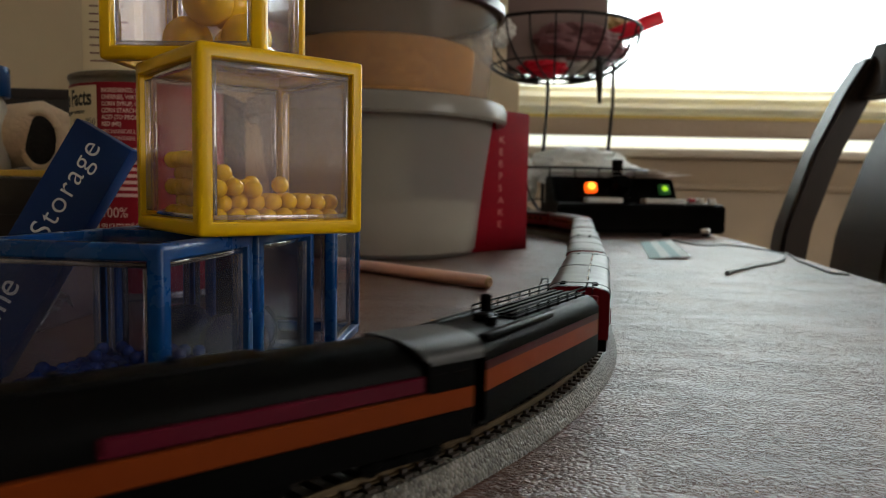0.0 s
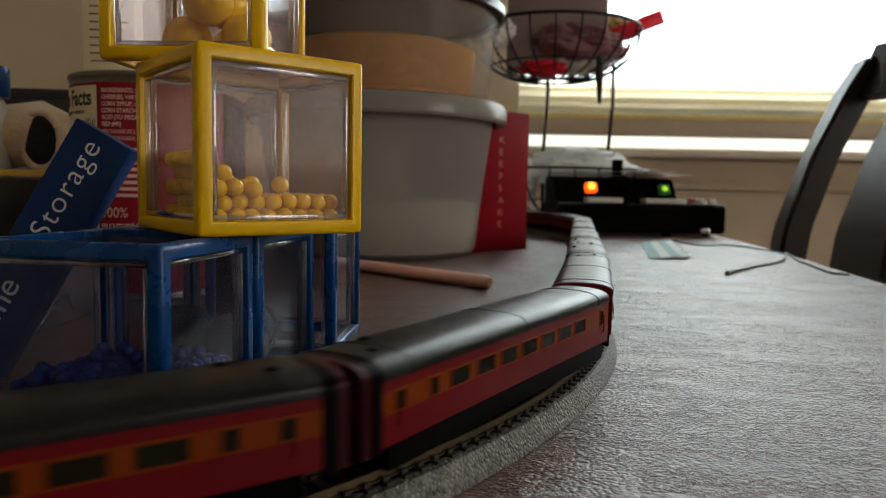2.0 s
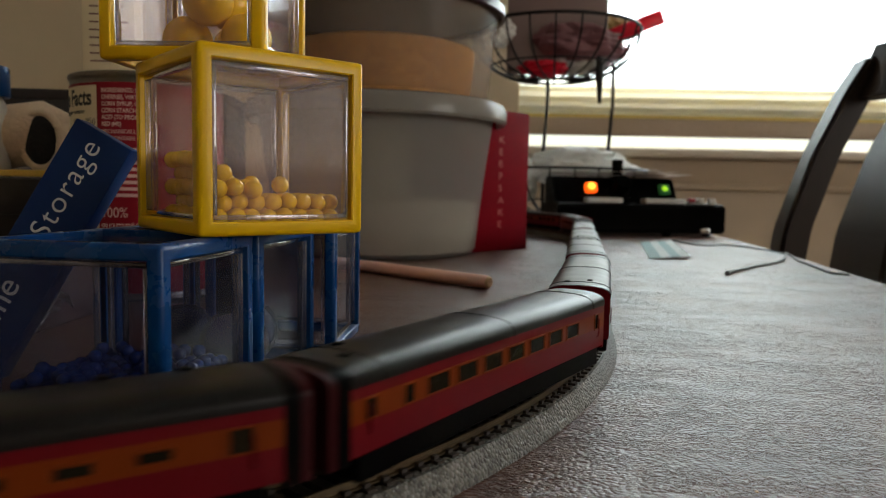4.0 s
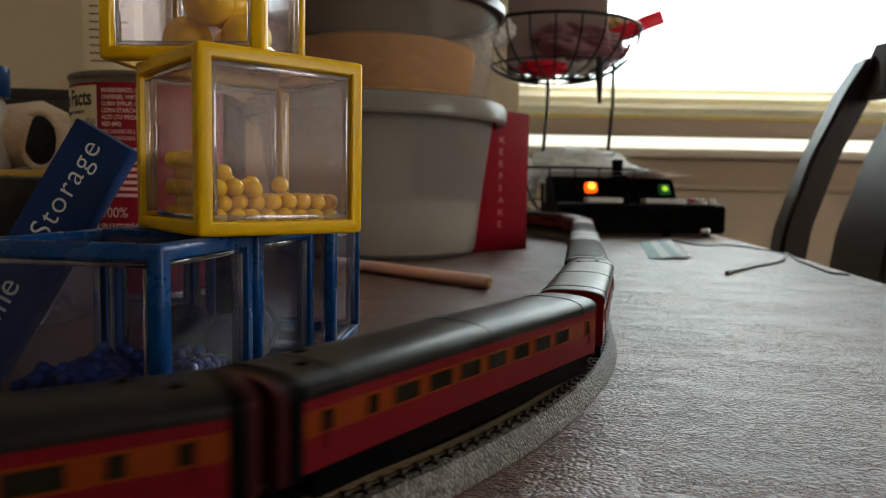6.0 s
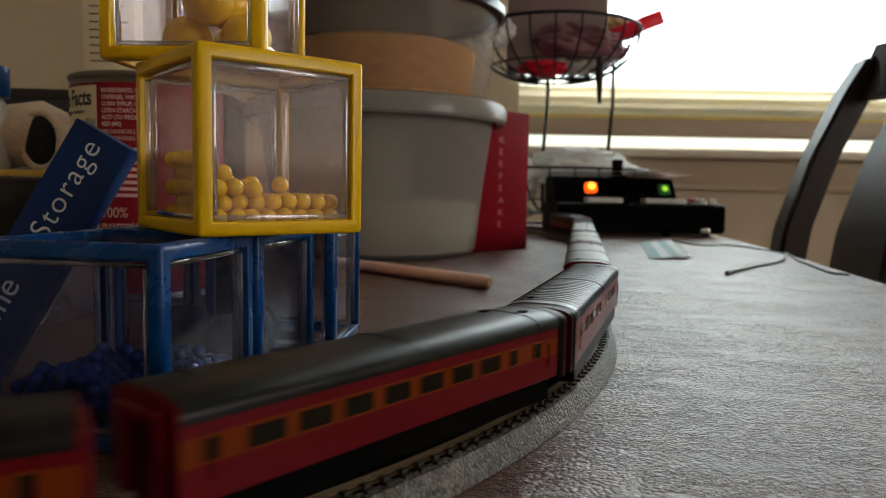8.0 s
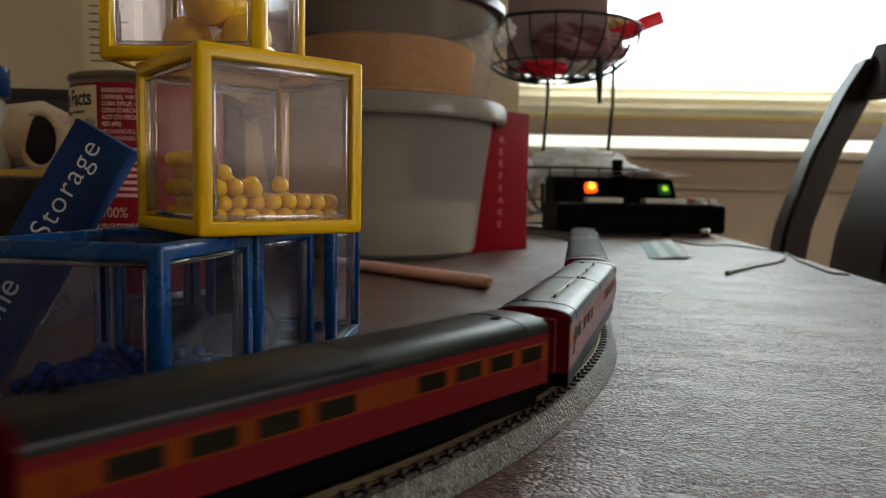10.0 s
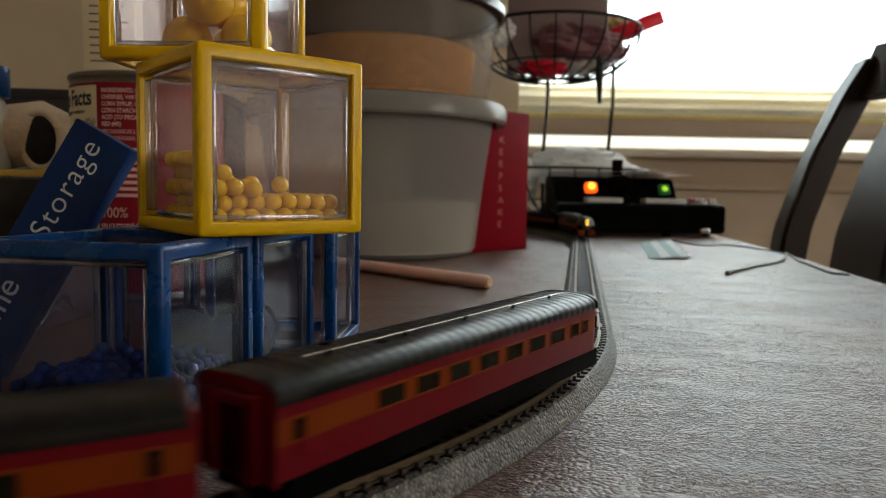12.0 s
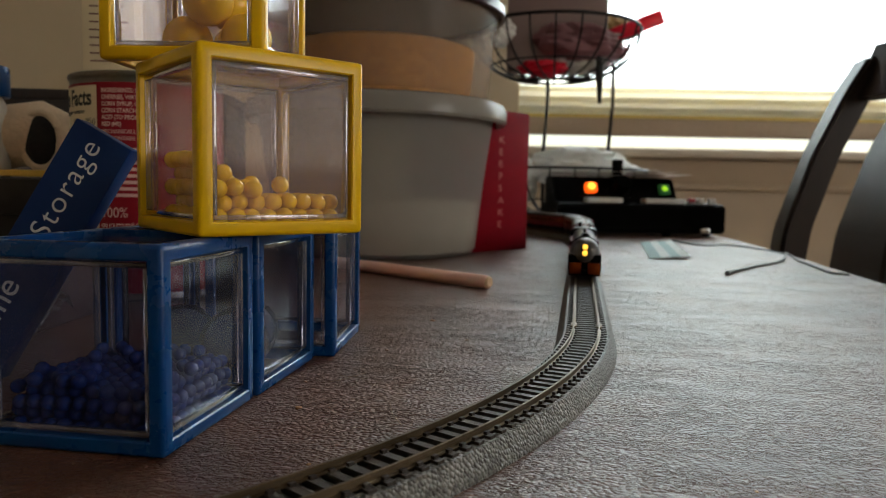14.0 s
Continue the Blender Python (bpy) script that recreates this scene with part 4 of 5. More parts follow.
def storage_cube(x, y, z, turn, colour, label):
    """A clear box with a coloured frame; x, y is its front corner, turn the way of its right-hand side in degrees."""
    c = tagged(holder("storage_cube", x, y, z, turn), label, "storage cube", "clear cubes with coloured frames")
    S, w, d = CUBE, 4.2, 2.4
    bm = box(B(), 0, S, 0, S, 0, S, bevel=1.3, seg=3)
    sides = [f for f in bm.faces if f.calc_area() > 0.5 * S * S]
    bmesh.ops.inset_individual(bm, faces=sides, thickness=w - 1.3)
    bmesh.ops.inset_individual(bm, faces=sides, thickness=0.5, depth=-0.3)
    bmesh.ops.inset_individual(bm, faces=sides, thickness=0.02, depth=-2.6)
    bmesh.ops.delete(bm, geom=sides, context="FACES")
    part("frame", bm, colour, c, "glossy moulded plastic frame")
    i0, i1 = 1.6, S - 1.6
    pane = None
    for k, (a, rim) in enumerate((
            ((w - 0.5, S - w + 0.5, i0, i0 + 1.0, 3.8, S - 3.8), 0), ((w - 0.5, S - w + 0.5, i1 - 1.0, i1, 3.8, S - 3.8), 0),
            ((i0, i0 + 1.0, w - 0.5, S - w + 0.5, 3.8, S - 3.8), 1), ((i1 - 1.0, i1, w - 0.5, S - w + 0.5, 3.8, S - 3.8), 1),
            ((w - 0.6, S - w + 0.6, w - 0.6, S - w + 0.6, 1.0, 2.0), 2), ((w - 0.6, S - w + 0.6, w - 0.6, S - w + 0.6, S - 2.0, S - 1.0), 2))):
        p = part("pane", box(B(), *a), PANE_WARM if colour is YELLOW else PANE, c, "clear plastic pane with uneven haze" if k == 0 else "", smooth=False)
        p.visible_shadow = False
        # the raised moulded lip round each pane
        bm = B()
        x0, x1, y0, y1, z0, z1 = a
        g = 1.25
        if rim == 0:
            for q in ((x0 + 0.4, x1 - 0.4, y0 - 0.35, y1 + 0.35, z0 + 0.3, z0 + 0.3 + g), (x0 + 0.4, x1 - 0.4, y0 - 0.35, y1 + 0.35, z1 - 0.3 - g, z1 - 0.3), (x0 + 0.4, x0 + 0.4 + g, y0 - 0.35, y1 + 0.35, z0 + 0.3 + g, z1 - 0.3 - g), (x1 - 0.4 - g, x1 - 0.4, y0 - 0.35, y1 + 0.35, z0 + 0.3 + g, z1 - 0.3 - g)):
                box(bm, *q, bevel=0.3, seg=2)
        elif rim == 1:
            for q in ((x0 - 0.35, x1 + 0.35, y0 + 0.4, y1 - 0.4, z0 + 0.3, z0 + 0.3 + g), (x0 - 0.35, x1 + 0.35, y0 + 0.4, y1 - 0.4, z1 - 0.3 - g, z1 - 0.3), (x0 - 0.35, x1 + 0.35, y0 + 0.4, y0 + 0.4 + g, z0 + 0.3 + g, z1 - 0.3 - g), (x0 - 0.35, x1 + 0.35, y1 - 0.4 - g, y1 - 0.4, z0 + 0.3 + g, z1 - 0.3 - g)):
                box(bm, *q, bevel=0.3, seg=2)
        else:
            bm.free()
            continue
        lip = part("lip", bm, LIP, p)
        lip.visible_shadow = False
    return c


LIP = clear("clear_moulded_lip", (0.86, 0.86, 0.89), 0.10, 3.5)


def in_cube(x, y, z, turn, u, v, w):
    a = radians(turn)
    return Vector((x + math.cos(a) * u - math.sin(a) * v, y + math.sin(a) * u + math.cos(a) * v, z + w))


CUBES = {
    "blue_near": (-59.3, 150.9, 0, 81.0), "blue_mid": (-51.1, 198.7, 0, 81.0), "blue_far": (-37.2, 247.5, 0, 86.0),
    "yellow_low": (-58.5, 171.4, CUBE + 0.1, 39.9), "yellow_high": (-96.5, 202.5, 2 * CUBE + 0.2, -3.0),
}


def build_cubes():
    storage_cube(*CUBES["blue_near"], BLUE, "clear plastic cube with blue frame, filled with small blue beads")
    storage_cube(*CUBES["blue_mid"], BLUE, "clear plastic cube with blue frame, holding large dark balls")
    storage_cube(*CUBES["blue_far"], BLUE, "clear plastic cube with blue frame, almost empty")
    storage_cube(*CUBES["yellow_low"], YELLOW, "clear plastic cube with yellow frame, part filled with yellow beads")
    storage_cube(*CUBES["yellow_high"], YELLOW, "clear plastic cube with yellow frame, holding large yellow balls")
    rng = random.Random(4)
    # yellow beads in two uneven layers
    r = 2.35
    src = None
    lay = []
    for layer in range(5):
        for i in range(8):
            for j in range(8):
                u = 5.6 + r + i * 4.62 + (2.2 if layer % 2 else 0) + rng.uniform(-0.3, 0.3)
                v = 5.0 + r + j * 4.62 + (2.2 if layer % 2 else 0) + rng.uniform(-0.3, 0.3)
                fill = 8.4 + 15.0 * max(0.0, 1 - u / 20) * min(1.0, 0.3 + v / 24) + 4.0 * (v / 40) * max(0.0, 1 - u / 44) + 1.2 * noise.noise((u * 0.12, v * 0.12, 4.0))
                w = 2.1 + r + layer * 3.75 + rng.uniform(-0.2, 0.3)
                u = min(u, 41.8)
                if v < 41.6 and w < fill + 2.2:
                    lay.append((u, v, w))
    lay += [(13.5, 14.2, 13.2), (19.5, 13.0, 13.0), (28, 13, 13.0)]
    for u, v, w in lay:
        p = in_cube(*CUBES["yellow_low"], u, v, w) * MM
        if src is None:
            bm = B()
            ball(bm, 0, 0, 0, r, 3)
            src = part("bead", bm, BEAD_Y)
            src.location = p
            ob = src
        else:
            ob = share(src, "bead", None, Matrix.Translation(p))
        tagged(ob, "small glossy yellow plastic bead in the clear cube", "bead", "yellow beads in the cube")
    # small blue beads, too many to count
    me_v, me_f = [], []
    bm = B()
    ball(bm, 0, 0, 0, 1.85, 2)
    bv = [v.co.copy() for v in bm.verts]
    bf = [[v.index for v in f.verts] for f in bm.faces]
    bm.free()
    for layer in range(5):
        for i in range(11):
            for j in range(11):
                if layer == 4 and rng.random() < 0.65:
                    continue
                u = 4.8 + i * 3.75 + (1.87 if layer % 2 else 0) + rng.uniform(-0.25, 0.25)
                v = 4.8 + j * 3.75 + (1.87 if layer % 2 else 0) + rng.uniform(-0.25, 0.25)
                if u < 4.4 or v < 4.4 or u > 42.2 or v > 42.2:
                    continue
                p = in_cube(*CUBES["blue_near"], u, v, 3.9 + layer * 2.7 + rng.uniform(-0.15, 0.4))
                k = len(me_v)
                me_v += [((q + p) * MM)[:] for q in bv]
                me_f += [[k + a for a in f] for f in bf]
    me = bpy.data.meshes.new("beads")
    me.from_pydata(me_v, [], me_f)
    me.shade_smooth()
    me.materials.append(BEAD_B)
    tagged(new("beads", me), "heap of tiny glossy dark blue beads in the cube", "beads", kind="stuff")
    # large balls
    big = [("blue_mid", (14, 14, 12.2), 10.2, BALL_B), ("blue_mid", (32, 18, 12.2), 10.2, BALL_B), ("blue_mid", (18, 33, 12.2), 10.2, BALL_B),
           ("yellow_high", (16.5, 22, 9.3), 7.3, BEAD_Y), ("yellow_high", (36, 18, 9.3), 7.3, BEAD_Y), ("yellow_high", (26.5, 36, 9.3), 7.3, BEAD_Y), ("yellow_high", (25.5, 15, 19.6), 7.3, BEAD_Y), ("yellow_high", (28, 27, 20.6), 7.3, BEAD_Y)]
    for key, (u, v, w), rad, mat in big:
        p = in_cube(*CUBES[key], u, v, w) * MM
        bm = B()
        ball(bm, 0, 0, 0, rad, 4)
        o = part("ball", bm, mat)
        o.location = p
        tagged(o, "large glossy yellow plastic ball in the clear cube" if mat is BEAD_Y else "large dark blue plastic ball in the clear cube", "ball", "large balls in the cubes")


# ---- things behind the cubes ----


def build_can():
    c = tagged(holder("food_can", -160.2, 393, 0, -31), "unopened tin can with a red printed label", "can")
    R = 38.2
    part("tin_body", lathe(B(), [(0, 0), (R - 1.5, 0), (R, 0.6), (R + 0.6, 1.6), (R, 3.2), (R - 0.3, 4), (R - 0.3, 110), (R + 0.1, 111), (R + 0.7, 112.2), (R + 0.7, 113.6), (R - 0.2, 114.2), (R - 1.4, 113.6), (R - 1.6, 111), (0, 110.6)], 64), TIN, c, "bare tin with rolled rims")
    lab = part("label", lathe(B(), [(R - 0.2, 4.4), (R + 0.05, 4.5), (R + 0.05, 108.4), (R - 0.2, 108.5)], 64), CAN_RED, c, "dark red paper label")

    def wrap(name, a0, a1, z0, z1, mat, out, parent):
        bm = B()
        n = 14
        rows = []
        for i in range(n + 1):
            a = radians(a0 + (a1 - a0) * i / n)
            rows.append([bm.verts.new((r * math.cos(a), r * math.sin(a), z)) for r in (R + out - 0.1, R + out) for z in (z0, z1)])
        for p, q in zip(rows, rows[1:]):
            bm.faces.new((p[2], q[2], q[3], p[3]))
            bm.faces.new((p[1], p[3], q[3], q[1]))
            bm.faces.new((p[0], q[0], q[2], p[2]))
        return part(name, bm, mat, parent)

    def curved_text(text, size, mat, ang, z, squeeze=1.0, bold=0.0):
        """Words bent round the can, starting at the angle ang and running to larger angles."""
        o = lettering("printing", text, size, mat, lab, Matrix.Identity(4), squeeze, bold)
        for v in o.data.vertices:
            a = radians(ang) + v.co.x / (R * MM)
            r = (R + 0.16) * MM + v.co.z * 1.5
            v.co = (r * math.cos(a), r * math.sin(a), v.co.y + z * MM)
        return o
    face = -63
    wrap("facts_panel", face - 62, face - 12, 30, 107, CREAM, 0.10, lab)
    curved_text("Nutrition Facts", 11.0, INK_DARK, face - 98, 97.6, 0.8, 0.28)
    curved_text("servings per container", 3.3, INK_DARK, face - 62, 93.4, 0.85)
    curved_text("1/3 cup (85g)", 3.9, INK_DARK, face - 40, 88.4, 0.85)
    for z, h in ((84.5, 2.2), (79, 0.6), (75, 0.6), (71, 0.6), (67, 0.6), (63, 0.6), (58, 1.6), (52, 0.6), (47, 0.6)):
        wrap("bar", face - 58, face - 15, z, z + h, INK_DARK, 0.16, lab)
    lines = ["INGREDIENTS: RED", "CHERRIES, WATER,", "CORN SYRUP, CORN", "CORN STARCH, CITRIC", "ACID (TO PROMOTE", "RED #40)"]
    for i, s in enumerate(lines):
        curved_text(s, 2.9, INK_LIGHT, face - 8, 103.5 - i * 3.25, 0.85, 0.07)
    curved_text("MECHANICALLY", 2.9, INK_LIGHT, face - 8, 83.6, 0.85)
    curved_text("CONTAIN:", 2.9, INK_LIGHT, face - 1, 80.3, 0.85)
    for i in range(8):
        wrap("bar", face - 6 + 3 * (i % 3), face + 30 - 5 * (i % 2), 75 - i * 3.2, 76.6 - i * 3.2, INK_LIGHT, 0.14, lab)
    curved_text("100%", 7.0, INK_LIGHT, face - 10, 42.5, 0.9)
    curved_text("guaranteed", 6.2, INK_LIGHT, face - 10, 36.6, 0.9)


def surface_brown():
    return bpy.data.materials.get("brown_print") or surface("brown_print", (0.20, 0.10, 0.08), 0.5, vary=0.3, size=0.01)


def build_cream_carton():
    c = tagged(holder("cream_food_carton", -174, 396, 114.4, 4), "small cream food carton with dark printing on a can", "carton")
    part("carton_body", box(B(), -17, 10, -13, 0, 0, 92, bevel=0.6), CREAM, c)
    for k in range(20):
        w = 8 + 5 * ((k * 7) % 3) / 2
        part("bar", box(B(), -13, -13 + w + 7, -13.3, -12.9, 8 + k * 4, 8.8 + k * 4), surface_brown(), c)


def build_storage_box():
    """The long blue carton that leans behind the cubes."""
    top = Vector((-102.4, 216, 74.6))
    foot = Vector((-144.6, 210, 0.6))
    b = tagged(new("blue_carton"), "long blue cardboard carton leaning over, with white lettering", "carton")
    up = (top - foot).normalized()
    nrm = Vector((0.0, -1, 0.08)).normalized()
    right = nrm.cross(up).normalized() * -1
    rot = Matrix((right, up, right.cross(up))).transposed().to_4x4()
    b.matrix_world = Matrix.Translation(foot * MM) @ rot
    ln = (top - foot).length
    part("carton_body", box(B(), -8.5, 10.5, 5, ln, -7, 0, bevel=0.4), BOX_BLUE, b)
    m = pose(2.4 * MM, 49.0 * MM, 0.05 * MM, 0, 0, 90)
    lettering("printing", "Storage", 9.3, INK_WHITE, b, m, 1.0, -0.05, 1.15)
    lettering("printing", "me", 10.4, INK_WHITE, b, pose(2.6 * MM, 21 * MM, 0.05 * MM, 0, 0, 90))


def build_left_clutter():
    # dark tray with a mustard rim, and soft toys on it
    t = tagged(holder("open_carton", -262, 452, 0, 6), "open dark cardboard carton with a mustard yellow rim", "carton")
    part("carton_body", box(B(), -95, 75, -34, 50, 0, 61, bevel=1.5), CARD_DARK, t)
    part("rim_strip", box(B(), -96, 76, -36.5, -34.2, 62, 66, bevel=0.8), CARD_TAN, t, "mustard yellow front rim")
    part("front_flap", box(B(), -96, 76, -40, -36.6, 40, 61, bevel=0.8), CARD_DARK, t)
    s = tagged(holder("stuffed_toy", -246, 440, 61.4), "cream and black soft plush toy lying in the carton", "soft toy")
    bm = B()
    tube(bm, [(-52, 4, 14), (-36, 2, 19), (-16, 0, 25), (2, 0, 27), (13, 0, 24), (19, 0, 19)], [12, 17, 19, 19.5, 16, 8], 24)
    ball(bm, 14, -2, 20, 15, 3, (0.9, 1.0, 1.05))
    part("body", bm, PLUSH, s)
    bm = B()
    ball(bm, 9, -13, 22, 12.5, 4, (0.85, 0.55, 1.25))
    part("patch", bm, PLUSH_BLACK, s, "black plush patch")
    rim = [(9 + 11.4 * math.cos(2 * math.pi * i / 32), -14.5, 22 + 16.2 * math.sin(2 * math.pi * i / 32)) for i in range(32)]
    part("ear_rim", tube(B(), rim, 2.4, 12, closed=True), PLUSH, s, "cream plush rim around the patch")
    k = tagged(holder("pink_felt_toy", -205, 430, 61.4), "curled pink and cream felt piece", "soft toy")
    bm = tube(B(), [(-16, 0, 3), (-6, -3, 9), (6, -4, 14), (20, -2, 18)], [3, 4.5, 5, 4], 12)
    part("felt_roll", bm, PLUSH_PINK, k)
    part("cream_fold", tube(B(), [(-18, -4, 3), (-4, -6, 4), (14, -5, 9)], [3, 4, 3], 12), PLUSH, k)
    d = tagged(holder("dark_box", -280, 560, 0, 4), "dark printed cardboard box standing behind the toys", "box")
    part("box_body", box(B(), -150, 110, 0, 70, 0, 128, bevel=1.5), CARD_DARK, d)
    part("box_lid", box(B(), -151, 111, -1, 71, 122, 130, bevel=1.0), CARD_DARK, d)
    for x0, x1, z0, z1, col in ((20, 60, 20, 96, (0.02, 0.05, 0.09)), (66, 100, 40, 110, (0.07, 0.02, 0.06)), (-6, 14, 60, 116, (0.03, 0.06, 0.05))):
        part("printed_patch", box(B(), x0, x1, -1.4, -0.5, z0, z1), surface("dark_print", col, 0.5, vary=0.5, size=0.02), d, "dark coloured printing")
    part("light_print", box(B(), -60, -10, -1.2, -0.4, 62, 104), surface("grey_print", (0.16, 0.14, 0.14), 0.5), d, "pale printed picture")
    p = tagged(holder("small_bottle", -267.6, 425, 61.2), "small pale plastic bottle with a blue cap in the carton", "bottle")
    part("bottle_body", lathe(B(), [(0, 0), (10, 0), (11, 1.5), (11, 38), (9, 44), (7.5, 47), (0, 47)], 28), PAPER, p)
    part("cap", lathe(B(), [(0, 46.8), (11.6, 46.8), (12, 47.6), (12, 63), (11.2, 64.4), (0, 64.6)], 28), BLUE, p, "blue plastic cap")
    f = tagged(holder("clear_wrapper", -168, 262, 0), "crumpled clear plastic wrapper", "wrapper")
    bm = B()
    bmesh.ops.create_grid(bm, x_segments=14, y_segments=10, size=1)
    for v in bm.verts:
        q = Vector((v.co.x * 24, v.co.y * 16, 0))
        v.co = (q.x, q.y, 25 + 22 * noise.noise(q * 0.09) + 8 * noise.noise(q * 0.25) - abs(v.co.x) * 10)
    bmesh.ops.solidify(bm, geom=bm.faces[:], thickness=0.15)
    part("film", bm, FOIL, f)
    w = tagged(holder("wrapper_support", -178, 285, 0), "dark cardboard block under the wrapper", "carton")
    part("carton_body", box(B(), -34, 20, -6, 40, 0, 34, bevel=1), surface("red_brown_card", (0.040, 0.012, 0.009), 0.5, vary=0.4, size=0.02), w)


def build_tubs():
    x, y = -62.5, 668
    a = tagged(holder("food_tub", x, y, 0), "large round milky plastic food tub with a snap lid", "food tub", "stacked food tubs")
    part("tub_body", lathe(B(), [(0, 0.2), (84, 0), (89, 1.2), (92, 6), (98, 62), (106, 121), (109, 122), (109, 126), (105, 126), (97, 66), (90, 7), (0, 4)], 96), TUB, a, "milky ribless wall")
    part("contents", lathe(B(), [(0, 4.5), (88, 4.5), (92.8, 48), (60, 52), (0, 50)], 64), surface("pale_dough", (0.82, 0.78, 0.72), 0.9, vary=0.2, size=0.02, bump=0.4, bump_size=0.006), a, "pale contents")
    part("lid", lathe(B(), [(0, 128), (96, 128), (100, 134), (112, 134.5), (116, 133), (118.5, 128), (118.5, 119), (116.5, 116.5), (113, 117), (113, 127), (108, 127.5), (0, 126.5)], 96), LID, a, "cloudy snap lid with a rolled edge")
    b = tagged(holder("food_tub", x + 2, y - 2, 134.6), "round clear plastic tub filled with tan crumbs, dark lid", "food tub", "stacked food tubs")
    part("tub_body", lathe(B(), [(0, 0.2), (92, 0), (97, 1.5), (99, 6), (106, 76), (108, 76.5), (108, 79), (104.5, 79), (97.5, 7), (0, 2)], 96), TUB_CLEAR, b)
    part("contents", lathe(B(), [(0, 2.6), (80, 2.6), (84, 20), (86, 46), (76, 50), (40, 47), (0, 51)], 64), FOOD, b, "tan crumbly contents")
    part("lid", lathe(B(), [(0, 83), (98, 83), (102, 86), (110, 86), (112.5, 84), (113, 76), (110, 75), (109.6, 80), (104, 80.4), (0, 80)], 96), LID_DARK, b, "dark plum plastic lid")


def build_red_box():
    b = tagged(holder("red_gift_box", 33, 674, 0, 46), "tall red cardboard box with faded gold lettering", "box")
    part("box_body", box(B(), -34, 74, 0, 58, 0, 134, bevel=0.8), BOX_RED, b)
    part("lid_flap", box(B(), -33, 73, 1, 57, 134.2, 135.2, bevel=0.3), BOX_RED, b)
    for i, ch in enumerate("KEEPSAKE"):
        lettering("printing", ch, 9.0, INK_PINK, b, pose(27 * MM, -0.1 * MM, (104 - i * 11.6) * MM, 90, 0, 0), 1.5)


def build_dowel():
    d = tagged(new("wooden_dowel"), "short pink-painted wooden dowel with a raw end", "wooden stick")
    ang = math.degrees(math.atan2(80, -86))
    d.matrix_world = pose(28 * MM, 427 * MM, 4.1 * MM, 0, 0, ang)
    bm = B()
    pts = [(0.6, 0, 0), (2, 0, 0), (60, 0, 0), (150, 0, 0)]
    tube(bm, pts, [3.7, 4.1, 4.1, 4.1], 28)
    part("shaft", bm, WOOD_PINK, d)
    part("cut_end", tube(B(), [(-0.8, 0, 0), (0.3, 0, 0), (0.7, 0, 0)], [2.6, 3.5, 3.7], 28), WOOD_END, d, "raw cut wooden end")


